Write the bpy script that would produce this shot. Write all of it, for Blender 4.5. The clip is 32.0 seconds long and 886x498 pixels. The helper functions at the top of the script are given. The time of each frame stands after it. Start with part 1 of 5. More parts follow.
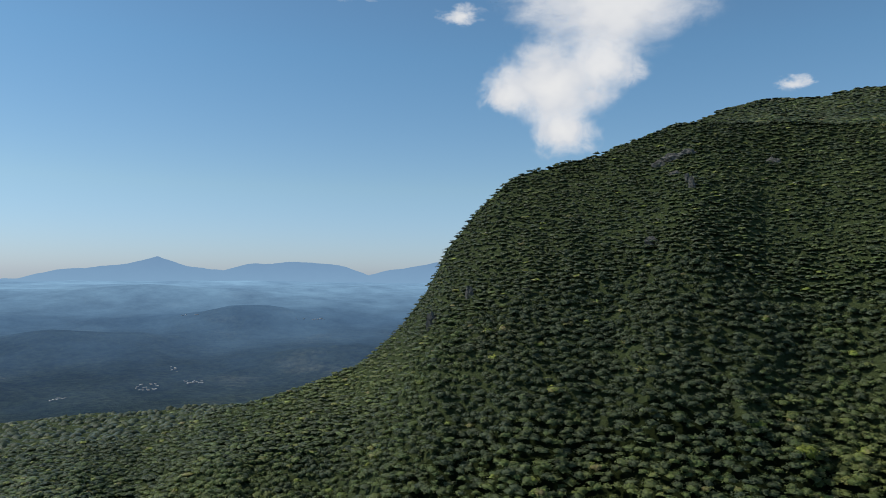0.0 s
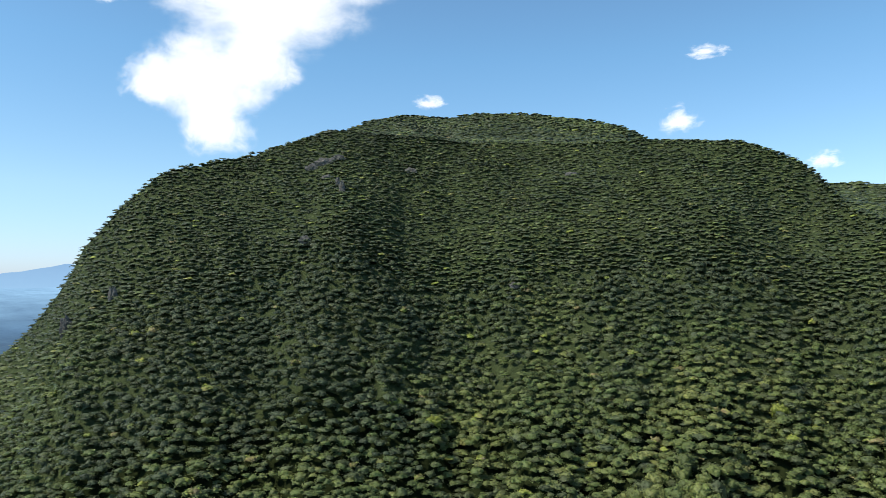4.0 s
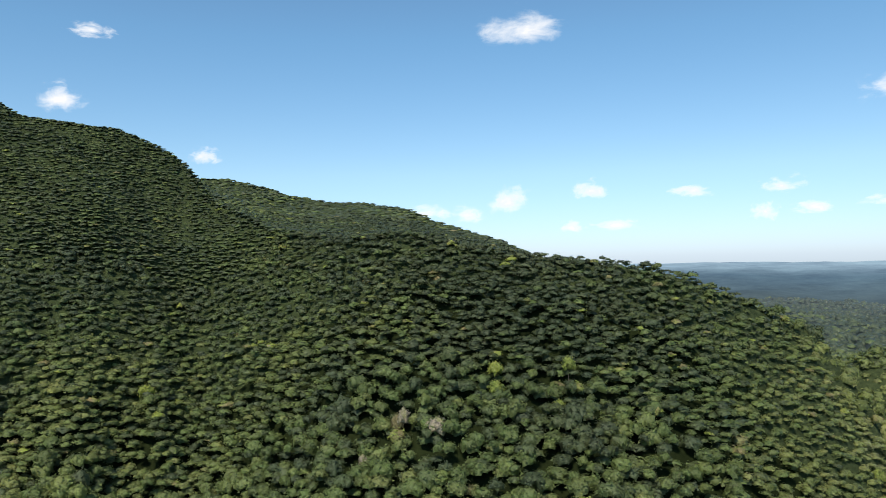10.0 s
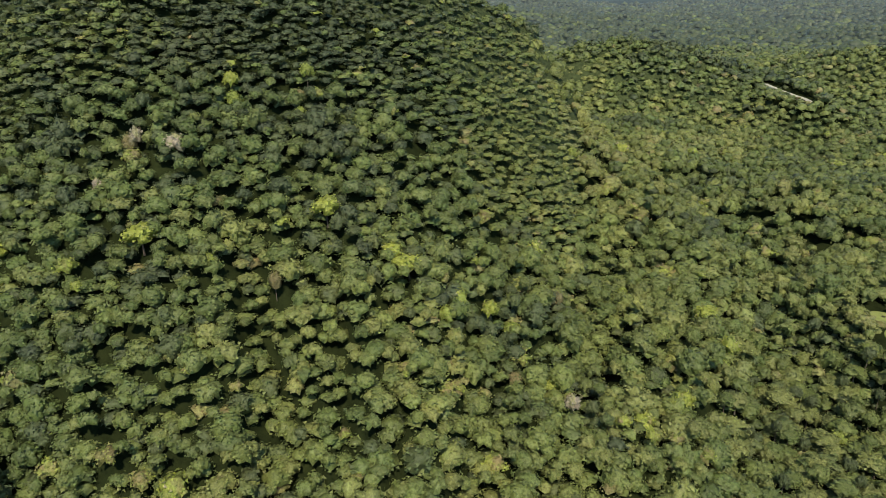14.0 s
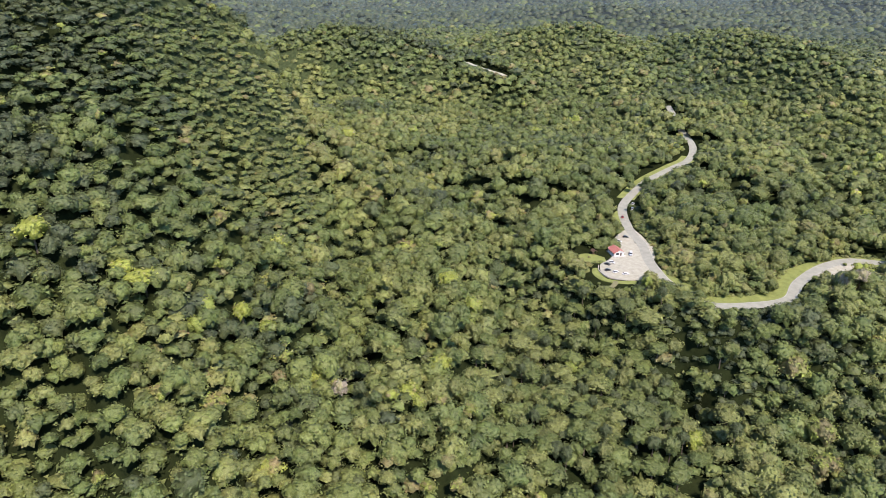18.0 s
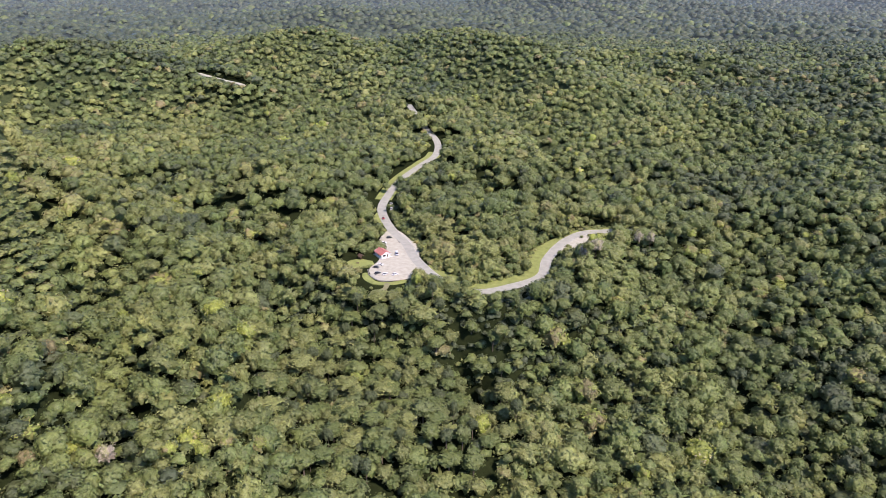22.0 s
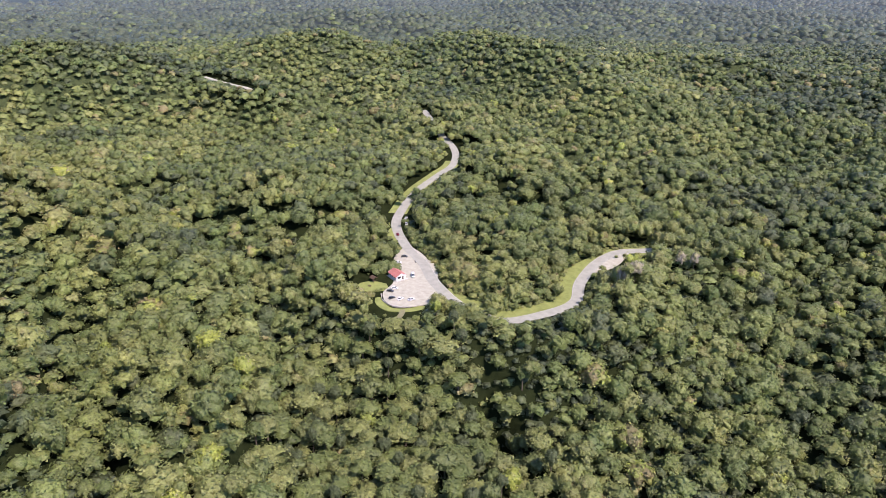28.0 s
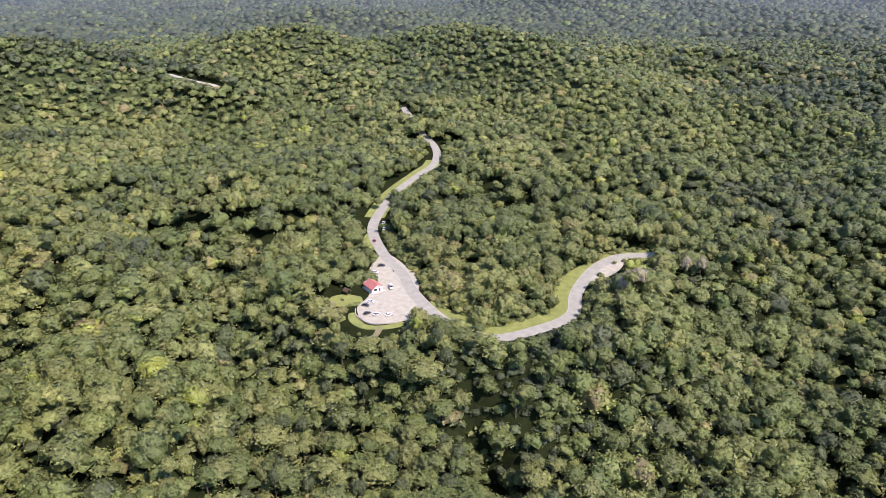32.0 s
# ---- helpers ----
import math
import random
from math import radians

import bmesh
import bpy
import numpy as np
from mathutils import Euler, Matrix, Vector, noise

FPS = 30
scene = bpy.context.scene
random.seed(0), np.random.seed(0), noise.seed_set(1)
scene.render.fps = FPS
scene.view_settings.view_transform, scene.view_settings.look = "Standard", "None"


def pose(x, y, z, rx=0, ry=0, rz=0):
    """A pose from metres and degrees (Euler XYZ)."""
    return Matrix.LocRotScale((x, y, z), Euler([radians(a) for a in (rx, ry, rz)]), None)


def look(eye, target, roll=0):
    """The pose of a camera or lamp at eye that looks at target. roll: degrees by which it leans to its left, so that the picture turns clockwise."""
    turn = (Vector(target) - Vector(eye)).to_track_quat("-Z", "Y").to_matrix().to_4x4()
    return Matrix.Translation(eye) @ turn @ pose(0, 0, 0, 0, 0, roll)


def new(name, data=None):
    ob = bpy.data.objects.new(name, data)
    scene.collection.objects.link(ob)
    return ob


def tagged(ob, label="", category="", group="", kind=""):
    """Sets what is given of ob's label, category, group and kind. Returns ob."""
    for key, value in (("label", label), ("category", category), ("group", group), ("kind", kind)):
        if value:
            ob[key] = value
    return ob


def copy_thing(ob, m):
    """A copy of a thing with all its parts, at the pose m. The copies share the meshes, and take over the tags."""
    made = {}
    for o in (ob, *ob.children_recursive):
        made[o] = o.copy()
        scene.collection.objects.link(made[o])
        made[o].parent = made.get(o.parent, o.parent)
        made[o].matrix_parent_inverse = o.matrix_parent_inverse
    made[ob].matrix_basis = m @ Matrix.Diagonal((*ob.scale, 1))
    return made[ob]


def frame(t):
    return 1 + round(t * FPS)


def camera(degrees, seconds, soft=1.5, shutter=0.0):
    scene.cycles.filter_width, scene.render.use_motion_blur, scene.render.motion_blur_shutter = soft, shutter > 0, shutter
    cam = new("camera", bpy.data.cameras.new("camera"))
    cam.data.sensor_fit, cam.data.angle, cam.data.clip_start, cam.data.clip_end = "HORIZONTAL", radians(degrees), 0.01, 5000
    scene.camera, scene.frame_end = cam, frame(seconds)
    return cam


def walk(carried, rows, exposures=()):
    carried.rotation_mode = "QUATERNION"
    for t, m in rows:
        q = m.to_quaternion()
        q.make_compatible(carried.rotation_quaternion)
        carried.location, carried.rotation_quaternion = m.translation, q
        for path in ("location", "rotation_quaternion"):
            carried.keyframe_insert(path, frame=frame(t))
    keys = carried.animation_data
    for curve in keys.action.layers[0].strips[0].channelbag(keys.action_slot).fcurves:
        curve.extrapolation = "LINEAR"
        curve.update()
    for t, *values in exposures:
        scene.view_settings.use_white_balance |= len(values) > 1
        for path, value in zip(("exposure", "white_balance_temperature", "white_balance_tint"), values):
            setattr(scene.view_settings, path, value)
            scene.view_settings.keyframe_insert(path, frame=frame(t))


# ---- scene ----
# stops of exposure along the clip, white balance
EXPOSURES = [(0, -0.85, 6500, 10), (3, -0.32, 6500, 10), (6, 0.0, 6600, 10), (9, -0.2, 6600, 10), (10, -0.38, 6600, 10), (11, -0.6, 6620, 10), (12.2, -0.53, 6700, 12),
             (13, -0.32, 6850, 14), (14, -0.05, 7250, 11), (17, 0.43, 6760, 20), (19, 0.38, 6540, 29), (21, 0.42, 6480, 34), (32, 0.49, 6480, 35)]
# ======== camera and its flight ========
# seconds, place in metres, heading clockwise from +y, tilt, roll in degrees
FLIGHT = [
    (0, 20.0, -105.9, 197.4, -159.52, 2.11, 0.57),
    (0.5, 21.4, -104.9, 197.1, -156.24, 2.12, 0.49),
    (1, 22.7, -104.0, 196.8, -153.12, 2.17, 0.48),
    (1.5, 23.9, -102.9, 196.4, -149.91, 2.22, 0.43),
    (2, 25.2, -101.7, 196.0, -146.38, 2.27, 0.25),
    (2.5, 26.5, -100.4, 195.6, -142.81, 2.31, 0.16),
    (3, 27.8, -99.1, 195.2, -139.14, 2.33, 0.05),
    (3.5, 29.0, -97.6, 194.9, -135.46, 2.34, -0.06),
    (5.5, 29.9, -87.7, 194.2, -120.09, 2.19, -0.37),
    (6, 30.7, -86.3, 194.3, -116.18, 2.13, -0.48),
    (6.5, 31.5, -85.1, 194.5, -112.34, 2.05, -0.58),
    (7, 32.4, -84.1, 194.6, -108.53, 1.94, -0.71),
    (7.5, 33.4, -83.3, 194.6, -104.55, 1.86, -0.79),
    (8, 34.4, -82.8, 194.6, -100.37, 1.80, -0.88),
    (8.5, 35.6, -82.5, 194.5, -96.23, 1.69, -0.92),
    (9, 36.8, -82.4, 194.4, -92.08, 1.54, -0.94),
    (9.5, 38.0, -82.5, 194.3, -88.18, 1.27, -0.97),
    (10, 39.3, -82.5, 194.2, -84.51, 0.90, -1.02),
    (10.5, 40.4, -82.6, 194.1, -81.16, -0.16, -1.07),
    (11, 41.4, -82.7, 194.0, -78.62, -2.15, -1.00),
    (11.5, 42.1, -82.7, 193.9, -76.24, -5.43, -0.97),
    (12, 42.7, -82.7, 193.9, -73.87, -8.85, -0.99),
    (12.5, 43.1, -82.7, 193.8, -71.50, -12.36, -1.00),
    (13, 43.4, -82.7, 193.8, -69.11, -15.89, -0.92),
    (13.5, 43.6, -82.7, 193.8, -66.65, -19.41, -0.88),
    (14, 43.6, -82.7, 193.8, -64.14, -22.90, -0.87),
    (14.5, 43.6, -82.8, 193.7, -61.58, -24.11, -0.78),
    (16.5, 43.2, -83.4, 193.2, -50.90, -23.99, -0.58),
    (17, 42.9, -83.7, 193.4, -47.85, -24.00, -0.49),
    (17.5, 42.5, -84.1, 193.6, -44.59, -24.01, -0.39),
    (18, 42.2, -84.5, 193.8, -41.35, -24.03, -0.28),
    (18.5, 42.0, -84.9, 194.1, -37.71, -24.04, -0.15),
    (19, 41.7, -85.2, 194.4, -33.93, -24.08, -0.09),
    (19.5, 41.3, -85.2, 194.7, -30.26, -24.14, -0.02),
    (20, 40.7, -84.9, 195.0, -26.70, -24.15, 0.02),
    (20.5, 39.8, -84.0, 195.3, -23.26, -24.05, 0.10),
    (21, 38.6, -82.7, 195.4, -20.96, -24.00, 0.10),
    (21.5, 37.2, -81.0, 195.5, -20.29, -23.90, 0.14),
    (22, 35.7, -79.0, 195.6, -20.37, -23.85, 0.15),
    (22.5, 34.0, -76.7, 195.7, -20.49, -23.77, 0.19),
    (23, 32.2, -74.2, 195.8, -20.61, -23.70, 0.21),
    (23.5, 30.4, -71.6, 195.8, -20.67, -23.65, 0.23),
    (24, 28.5, -68.8, 195.6, -20.76, -23.58, 0.24),
    (24.5, 26.6, -65.9, 195.3, -20.85, -23.57, 0.21),
    (25, 24.8, -62.7, 194.8, -20.96, -23.54, 0.18),
    (25.5, 22.9, -59.4, 194.1, -21.02, -23.52, 0.15),
    (27.5, 15.4, -43.1, 188.2, -21.26, -23.47, 0.09),
    (28, 13.7, -38.7, 186.5, -21.30, -23.46, 0.10),
    (28.5, 11.9, -34.2, 184.7, -21.36, -23.43, 0.05),
    (29, 10.1, -29.6, 183.0, -21.42, -23.44, 0.02),
    (29.5, 8.2, -24.9, 181.3, -21.47, -23.44, -0.00),
    (30, 6.5, -20.1, 179.6, -21.51, -23.44, -0.07),
    (30.5, 4.8, -15.1, 177.9, -21.43, -23.44, -0.06),
    (31, 3.1, -10.1, 176.2, -21.11, -23.43, -0.15),
    (31.5, 1.6, -5.1, 174.6, -20.54, -23.42, -0.16),
    (32, 0.0, -0.0, 173.0, -19.81, -23.40, -0.14),
]


def heading_pose(x, y, z, heading, tilt, roll):
    h, p = radians(heading), radians(tilt)
    return look((x, y, z), (x + 100 * math.sin(h) * math.cos(p), y + 100 * math.cos(h) * math.cos(p), z + 100 * math.sin(p)), roll)


cam = camera(64.52, 32.0, soft=0.8)
walk(cam, [(row[0], heading_pose(*row[1:])) for row in FLIGHT], EXPOSURES)

# ======== world, sun ========
SUN_AZ, SUN_EL = 112.0, 52.0      # clockwise from +y, degrees
world = bpy.data.worlds.new("world")
scene.world = world
world.use_nodes = True
wn = world.node_tree
sky = wn.nodes.new("ShaderNodeTexSky")
sky.sky_type, sky.sun_disc = "NISHITA", False
sky.sun_elevation, sky.sun_rotation = radians(SUN_EL), radians(SUN_AZ)
sky.altitude, sky.air_density, sky.dust_density, sky.ozone_density = 200, 1.0, 0.3, 2.0
wn.nodes["Background"].inputs["Strength"].default_value = 0.14
# clear dry air: the zenith a deeper blue, the horizon pale rather than yellow
geo = wn.nodes.new("ShaderNodeTexCoord")
sep = wn.nodes.new("ShaderNodeSeparateXYZ")
air = wn.nodes.new("ShaderNodeValToRGB")
mul = wn.nodes.new("ShaderNodeMixRGB")
mul.blend_type, mul.inputs[0].default_value = "MULTIPLY", 1.0
for el, (pos, col) in zip([air.color_ramp.elements[0], air.color_ramp.elements[1], air.color_ramp.elements.new(0.12), air.color_ramp.elements.new(0.3)],
                          [(0.0, (0.82, 1.03, 1.58, 1)), (1.0, (0.46, 0.68, 0.84, 1)), (0.12, (1.08, 1.27, 1.36, 1)), (0.3, (0.99, 1.36, 1.44, 1))]):
    el.position, el.color = pos, col
wn.links.new(geo.outputs["Generated"], sep.inputs[0])
wn.links.new(sep.outputs[2], air.inputs[0])
wn.links.new(sky.outputs[0], mul.inputs[1])
wn.links.new(air.outputs[0], mul.inputs[2])
wn.links.new(mul.outputs[0], wn.nodes["Background"].inputs["Color"])
sun_data = bpy.data.lights.new("sun", "SUN")
sun_data.energy, sun_data.angle, sun_data.color = 5.0, radians(0.6), (1.0, 0.95, 0.85)
sun = new("sun", sun_data)
sun.matrix_world = look((math.sin(radians(SUN_AZ)) * 900, math.cos(radians(SUN_AZ)) * 900, 900 * math.tan(radians(SUN_EL))), (0, 0, 0))


# ======== materials ========
class Nodes:
    """Short hand for building one node material."""

    def __init__(self, name, rough=0.6):
        self.mat = bpy.data.materials.new(name)
        self.mat.use_nodes = True
        self.t = self.mat.node_tree
        self.b = self.t.nodes["Principled BSDF"]
        self.b.inputs["Roughness"].default_value = rough

    def put(self, kind, **values):
        n = self.t.nodes.new("ShaderNode" + kind)
        for k, v in values.items():
            if k in n.inputs:
                n.inputs[k].default_value = v
        return n

    def wire(self, a, b):
        self.t.links.new(a, b)

    def coords(self, scale=1.0):
        c = self.put("TexCoord")
        m = self.put("Mapping")
        m.inputs["Scale"].default_value = (scale, scale, scale) if not isinstance(scale, tuple) else scale
        self.wire(c.outputs["Object"], m.inputs[0])
        return m.outputs[0]

    def noise(self, scale, detail=3.0, where=None, rough=0.6):
        n = self.put("TexNoise", Scale=scale, Detail=detail, Roughness=rough)
        self.wire(where if where is not None else self.coords(), n.inputs["Vector"])
        return n.outputs["Fac"]

    def ramp(self, fac, stops, constant=False):
        r = self.put("ValToRGB")
        while len(r.color_ramp.elements) < len(stops):
            r.color_ramp.elements.new(0.5)
        for e, (pos, col) in zip(r.color_ramp.elements, stops):
            e.position = pos
            e.color = (*col, 1) if len(col) == 3 else col
        if constant:
            r.color_ramp.interpolation = "CONSTANT"
        self.wire(fac, r.inputs[0])
        return r.outputs[0]

    def math(self, op, a, b=0.0, c=0.0, clamp=False):
        n = self.put("Math")
        n.operation, n.use_clamp = op, clamp
        for i, v in enumerate((a, b, c)):
            if isinstance(v, (int, float)):
                n.inputs[i].default_value = v
            else:
                self.wire(v, n.inputs[i])
        return n.outputs[0]

    def mix(self, fac, a, b, mode="MIX"):
        n = self.put("MixRGB")
        n.blend_type = mode
        for i, v in enumerate((fac, a, b)):
            if isinstance(v, (int, float)):
                n.inputs[i].default_value = v
            elif isinstance(v, tuple):
                n.inputs[i].default_value = (*v, 1)
            else:
                self.wire(v, n.inputs[i])
        return n.outputs[0]

    def bump(self, height, strength=0.4, distance=0.1):
        n = self.put("Bump", Strength=strength, Distance=distance)
        self.wire(height, n.inputs["Height"])
        self.wire(n.outputs[0], self.b.inputs["Normal"])

    def base(self, col):
        if isinstance(col, tuple):
            self.b.inputs["Base Color"].default_value = (*col, 1)
        else:
            self.wire(col, self.b.inputs["Base Color"])
        return self.mat


def leaf_material(name, far=False):
    n = Nodes(name, 0.46)
    a = n.put("Attribute")
    a.attribute_name = "tint"
    col = n.ramp(a.outputs["Fac"], [
        (0.0, (0.053, 0.069, 0.035)), (0.16, (0.080, 0.099, 0.040)), (0.26, (0.092, 0.126, 0.037)), (0.36, (0.111, 0.132, 0.046)),
        (0.45, (0.122, 0.155, 0.044)), (0.55, (0.152, 0.166, 0.058)), (0.64, (0.164, 0.187, 0.055)), (0.74, (0.185, 0.193, 0.072)),
        (0.82, (0.181, 0.147, 0.071)), (0.90, (0.195, 0.239, 0.049)), (0.96, (0.257, 0.285, 0.052)), (1.0, (0.314, 0.267, 0.204))])
    g = n.put("NewGeometry")
    isl = n.math("MULTIPLY_ADD", g.outputs["Random Per Island"], 0.5, 0.77)
    col = n.mix(1.0, col, isl, "MULTIPLY")
    fine = n.noise(0.9, 5.0, rough=0.75)
    col = n.mix(1.0, col, n.ramp(fine, [(0.34, (0.70, 0.71, 0.73)), (0.66, (1.32, 1.31, 1.28))]), "MULTIPLY")
    leafy = n.noise(2.6, 4.0, rough=0.8)
    col = n.mix(1.0, col, n.ramp(leafy, [(0.36, (0.7, 0.72, 0.74)), (0.64, (1.32, 1.3, 1.27))]), "MULTIPLY")
    wide = n.noise(0.012, 3.0)
    col = n.mix(1.0, col, n.ramp(wide, [(0.3, (0.85, 0.9, 0.9)), (0.7, (1.15, 1.08, 1.0))]), "MULTIPLY")
    tuft = n.put("TexVoronoi", Scale=0.95)
    n.wire(n.coords(), tuft.inputs["Vector"])
    relief = n.math("ADD", n.math("MULTIPLY", tuft.outputs["Distance"], -1.0), n.math("MULTIPLY", n.noise(2.4, 4.0, rough=0.8), 1.1))
    n.bump(relief, 0.45, 0.6)
    n.b.inputs["Specular IOR Level"].default_value = 0.25
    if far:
        # backdrop woods: blue haze painted as a glow that grows with distance
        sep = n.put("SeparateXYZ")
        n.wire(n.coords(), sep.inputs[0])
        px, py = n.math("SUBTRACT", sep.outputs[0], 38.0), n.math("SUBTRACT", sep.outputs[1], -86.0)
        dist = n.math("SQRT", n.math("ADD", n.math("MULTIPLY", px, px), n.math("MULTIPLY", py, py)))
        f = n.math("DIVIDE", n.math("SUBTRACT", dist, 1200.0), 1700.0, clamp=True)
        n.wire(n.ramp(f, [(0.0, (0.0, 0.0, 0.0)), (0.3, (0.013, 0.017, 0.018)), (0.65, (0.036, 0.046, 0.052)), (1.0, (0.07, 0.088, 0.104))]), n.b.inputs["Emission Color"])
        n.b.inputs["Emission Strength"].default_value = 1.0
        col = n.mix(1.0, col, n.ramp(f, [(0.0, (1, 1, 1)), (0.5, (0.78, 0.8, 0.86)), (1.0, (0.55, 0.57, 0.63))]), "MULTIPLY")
    return n.base(col)


def mottled(name, dark, light, scale=1.0, rough=0.8, bump=0.3, depth=0.03, metal=0.0, spec=0.3):
    n = Nodes(name, rough)
    n.b.inputs["Specular IOR Level"].default_value = spec
    f1 = n.noise(scale, 5.0)
    f2 = n.noise(scale * 9.0, 3.0)
    f = n.math("ADD", n.math("MULTIPLY", f1, 0.65), n.math("MULTIPLY", f2, 0.35))
    n.b.inputs["Metallic"].default_value = metal
    n.bump(f2, bump, depth)
    return n.base(n.ramp(f, [(0.3, dark), (0.7, light)]))


LEAF = leaf_material("foliage")
HAZE_GLOW_LEAF = leaf_material("far_foliage_haze_glow", True)
BARK = mottled("bark", (0.06, 0.045, 0.03), (0.16, 0.13, 0.10), 2.0, 0.9)
# near-black soil: the shade between the crowns is put into its colour
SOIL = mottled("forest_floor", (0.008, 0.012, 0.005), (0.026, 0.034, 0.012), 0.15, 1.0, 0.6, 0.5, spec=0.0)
HERBS = mottled("low_mountain_scrub", (0.030, 0.044, 0.017), (0.098, 0.124, 0.047), 0.22, 0.9, 1.0, 1.6, spec=0.1)
ASPHALT = mottled("sunbleached_asphalt", (0.236, 0.237, 0.192), (0.364, 0.364, 0.298), 0.25, 0.9, 0.2, 0.02)
GRAVEL = mottled("pale_gravel", (0.282, 0.268, 0.205), (0.475, 0.455, 0.352), 0.35, 0.95, 0.5, 0.05)
GRASS = mottled("mown_grass", (0.13, 0.16, 0.042), (0.28, 0.31, 0.088), 0.22, 0.9, 0.6, 0.15)
PAINT = mottled("white_road_paint", (0.36, 0.34, 0.31), (0.66, 0.64, 0.59), 1.5, 0.7)
PLASTER = mottled("white_plaster", (0.62, 0.60, 0.55), (0.82, 0.80, 0.76), 0.8, 0.85)
TILE = mottled("red_roof_tile", (0.32, 0.10, 0.08), (0.50, 0.20, 0.165), 1.2, 0.75)
WOOD = mottled("dark_wood", (0.05, 0.03, 0.02), (0.14, 0.09, 0.055), 2.5, 0.7)
STONE = mottled("pale_stone", (0.38, 0.34, 0.29), (0.60, 0.55, 0.48), 0.9, 0.9, 0.6, 0.06)
ROCK = mottled("grey_rock", (0.06, 0.058, 0.05), (0.22, 0.205, 0.18), 0.35, 0.95, 0.7, 0.8)
TYRE = mottled("rubber", (0.015, 0.015, 0.015), (0.035, 0.035, 0.035), 5.0, 0.85)
GLASS = Nodes("tinted_glass", 0.08).base((0.012, 0.016, 0.02))
STEEL = mottled("brushed_steel", (0.35, 0.35, 0.35), (0.55, 0.55, 0.55), 4.0, 0.4, 0.1, 0.01, 0.9)


def car_paint(name, col, metal=0.2):
    n = Nodes(name, 0.28)
    n.b.inputs["Metallic"].default_value = metal
    n.b.inputs["Coat Weight"].default_value = 0.6
    dust = n.noise(3.0, 4.0)
    return n.base(n.mix(n.math("MULTIPLY", dust, 0.15), col, (0.3, 0.27, 0.22)))


WHITE_CAR, BLACK_CAR = car_paint("white_car_paint", (0.75, 0.75, 0.74), 0.0), car_paint("black_car_paint", (0.02, 0.022, 0.025))
RED_CAR = car_paint("red_car_paint", (0.45, 0.02, 0.025))


# ======== lie of the land ========
C = np.array((38.0, -86.0, 194.0))      # the spot from which bearings and elevations were taken
# front ridge seen from C: bearing, elevation, distance
RIDGE = np.array([
    (-220, -16, 500), (-200, -12.5, 640), (-189, -11.5, 700), (-180.5, -11.1, 700), (-172, -9.1, 680), (-165.2, -6.7, 700),
    (-162.2, -3.9, 710), (-160.0, -0.8, 720), (-158.4, 2.5, 730), (-156.4, 5.1, 740), (-153.8, 7.7, 750), (-150, 8.9, 760),
    (-147, 9.6, 770), (-141, 11.8, 790), (-130, 10.9, 800), (-122, 10.6, 800), (-115.5, 10.6, 790), (-109, 10.1, 780),
    (-106.5, 9.0, 770), (-104.3, 7.6, 760), (-102.5, 5.3, 700), (-98, 3.0, 600), (-93, 1.9, 520), (-88, 2.4, 490),
    (-83, 1.6, 480), (-74.3, 0.0, 480), (-68.5, -0.8, 490), (-65, -1.45, 500), (-61.2, -3.0, 540), (-57, -4.8, 600)])
RIDGE_END = np.array([(-52, -11.5, 600), (-47, -16, 580), (-40, -19, 560), (-30, -21.5, 560)])
RIDGE = np.vstack([RIDGE, RIDGE_END])
# back ridge: bearing, elevation, distance
BACK = np.array([
    (-150, 6, 1000), (-141, 11.0, 1080), (-138, 12.5, 1120), (-135, 13.1, 1150), (-131.4, 12.9, 1150), (-129, 13.3, 1150),
    (-124, 13.1, 1150), (-119.7, 12.4, 1150), (-117.5, 11.8, 1150), (-115, 10.4, 1150), (-109, 8.0, 1100), (-103.6, 6.7, 1050),
    (-101.4, 6.6, 1040), (-98.4, 6.0, 1020), (-96, 5.3, 1000), (-93.5, 4.9, 980), (-90, 4.8, 960), (-87, 4.3, 940),
    (-85, 3.3, 920), (-82, 2.4, 900), (-79.5, 1.6, 880), (-77.5, 0.6, 860), (-73, -2.0, 850), (-66, -5, 850), (-57, -9, 850)])
ROAD = np.array([
    (16, 420, 2), (2, 412, 2), (-18, 404, 1.5), (-33, 396, 1), (-43, 375, 0.5), (-47, 343, 0.5), (-45, 318, 0.3), (-57, 299, 0.2),
    (-78, 282.5, 0), (-104, 291, 0), (-128, 312, 0), (-146, 336, 0), (-168, 358, 0), (-190, 390, 0.5), (-199, 423, 1),
    (-204, 461, 2), (-203, 506, 2.5), (-202, 540, 3), (-216, 580, 5), (-250, 626, 8), (-278, 668, 12), (-297, 697, 13)], float)
UPPER_ROAD = np.array([(-488, 640, 31), (-502, 650, 32), (-538, 661, 33), (-573, 675, 34), (-590, 684, 34)], float)


def spline(points, step=3.0):
    """Points along a smooth curve through the given ones."""
    q = np.vstack([2 * points[0] - points[1], points, 2 * points[-1] - points[-2]])
    out = []
    for i in range(1, len(q) - 2):
        n = max(2, int(np.linalg.norm(q[i + 1] - q[i]) / step))
        s = np.arange(n)[:, None] / n
        a, b, c, d = q[i - 1], q[i], q[i + 1], q[i + 2]
        out.append(0.5 * (2 * b + (c - a) * s + (2 * a - 5 * b + 4 * c - d) * s ** 2 + (3 * b - a - 3 * c + d) * s ** 3))
    return np.vstack(out + [points[-1:]])


MAIN, UPPER = spline(ROAD), spline(UPPER_ROAD)
LANE = np.vstack([MAIN, UPPER])
LOT, LOT_R = np.array((-139.0, 302.0)), 24.0


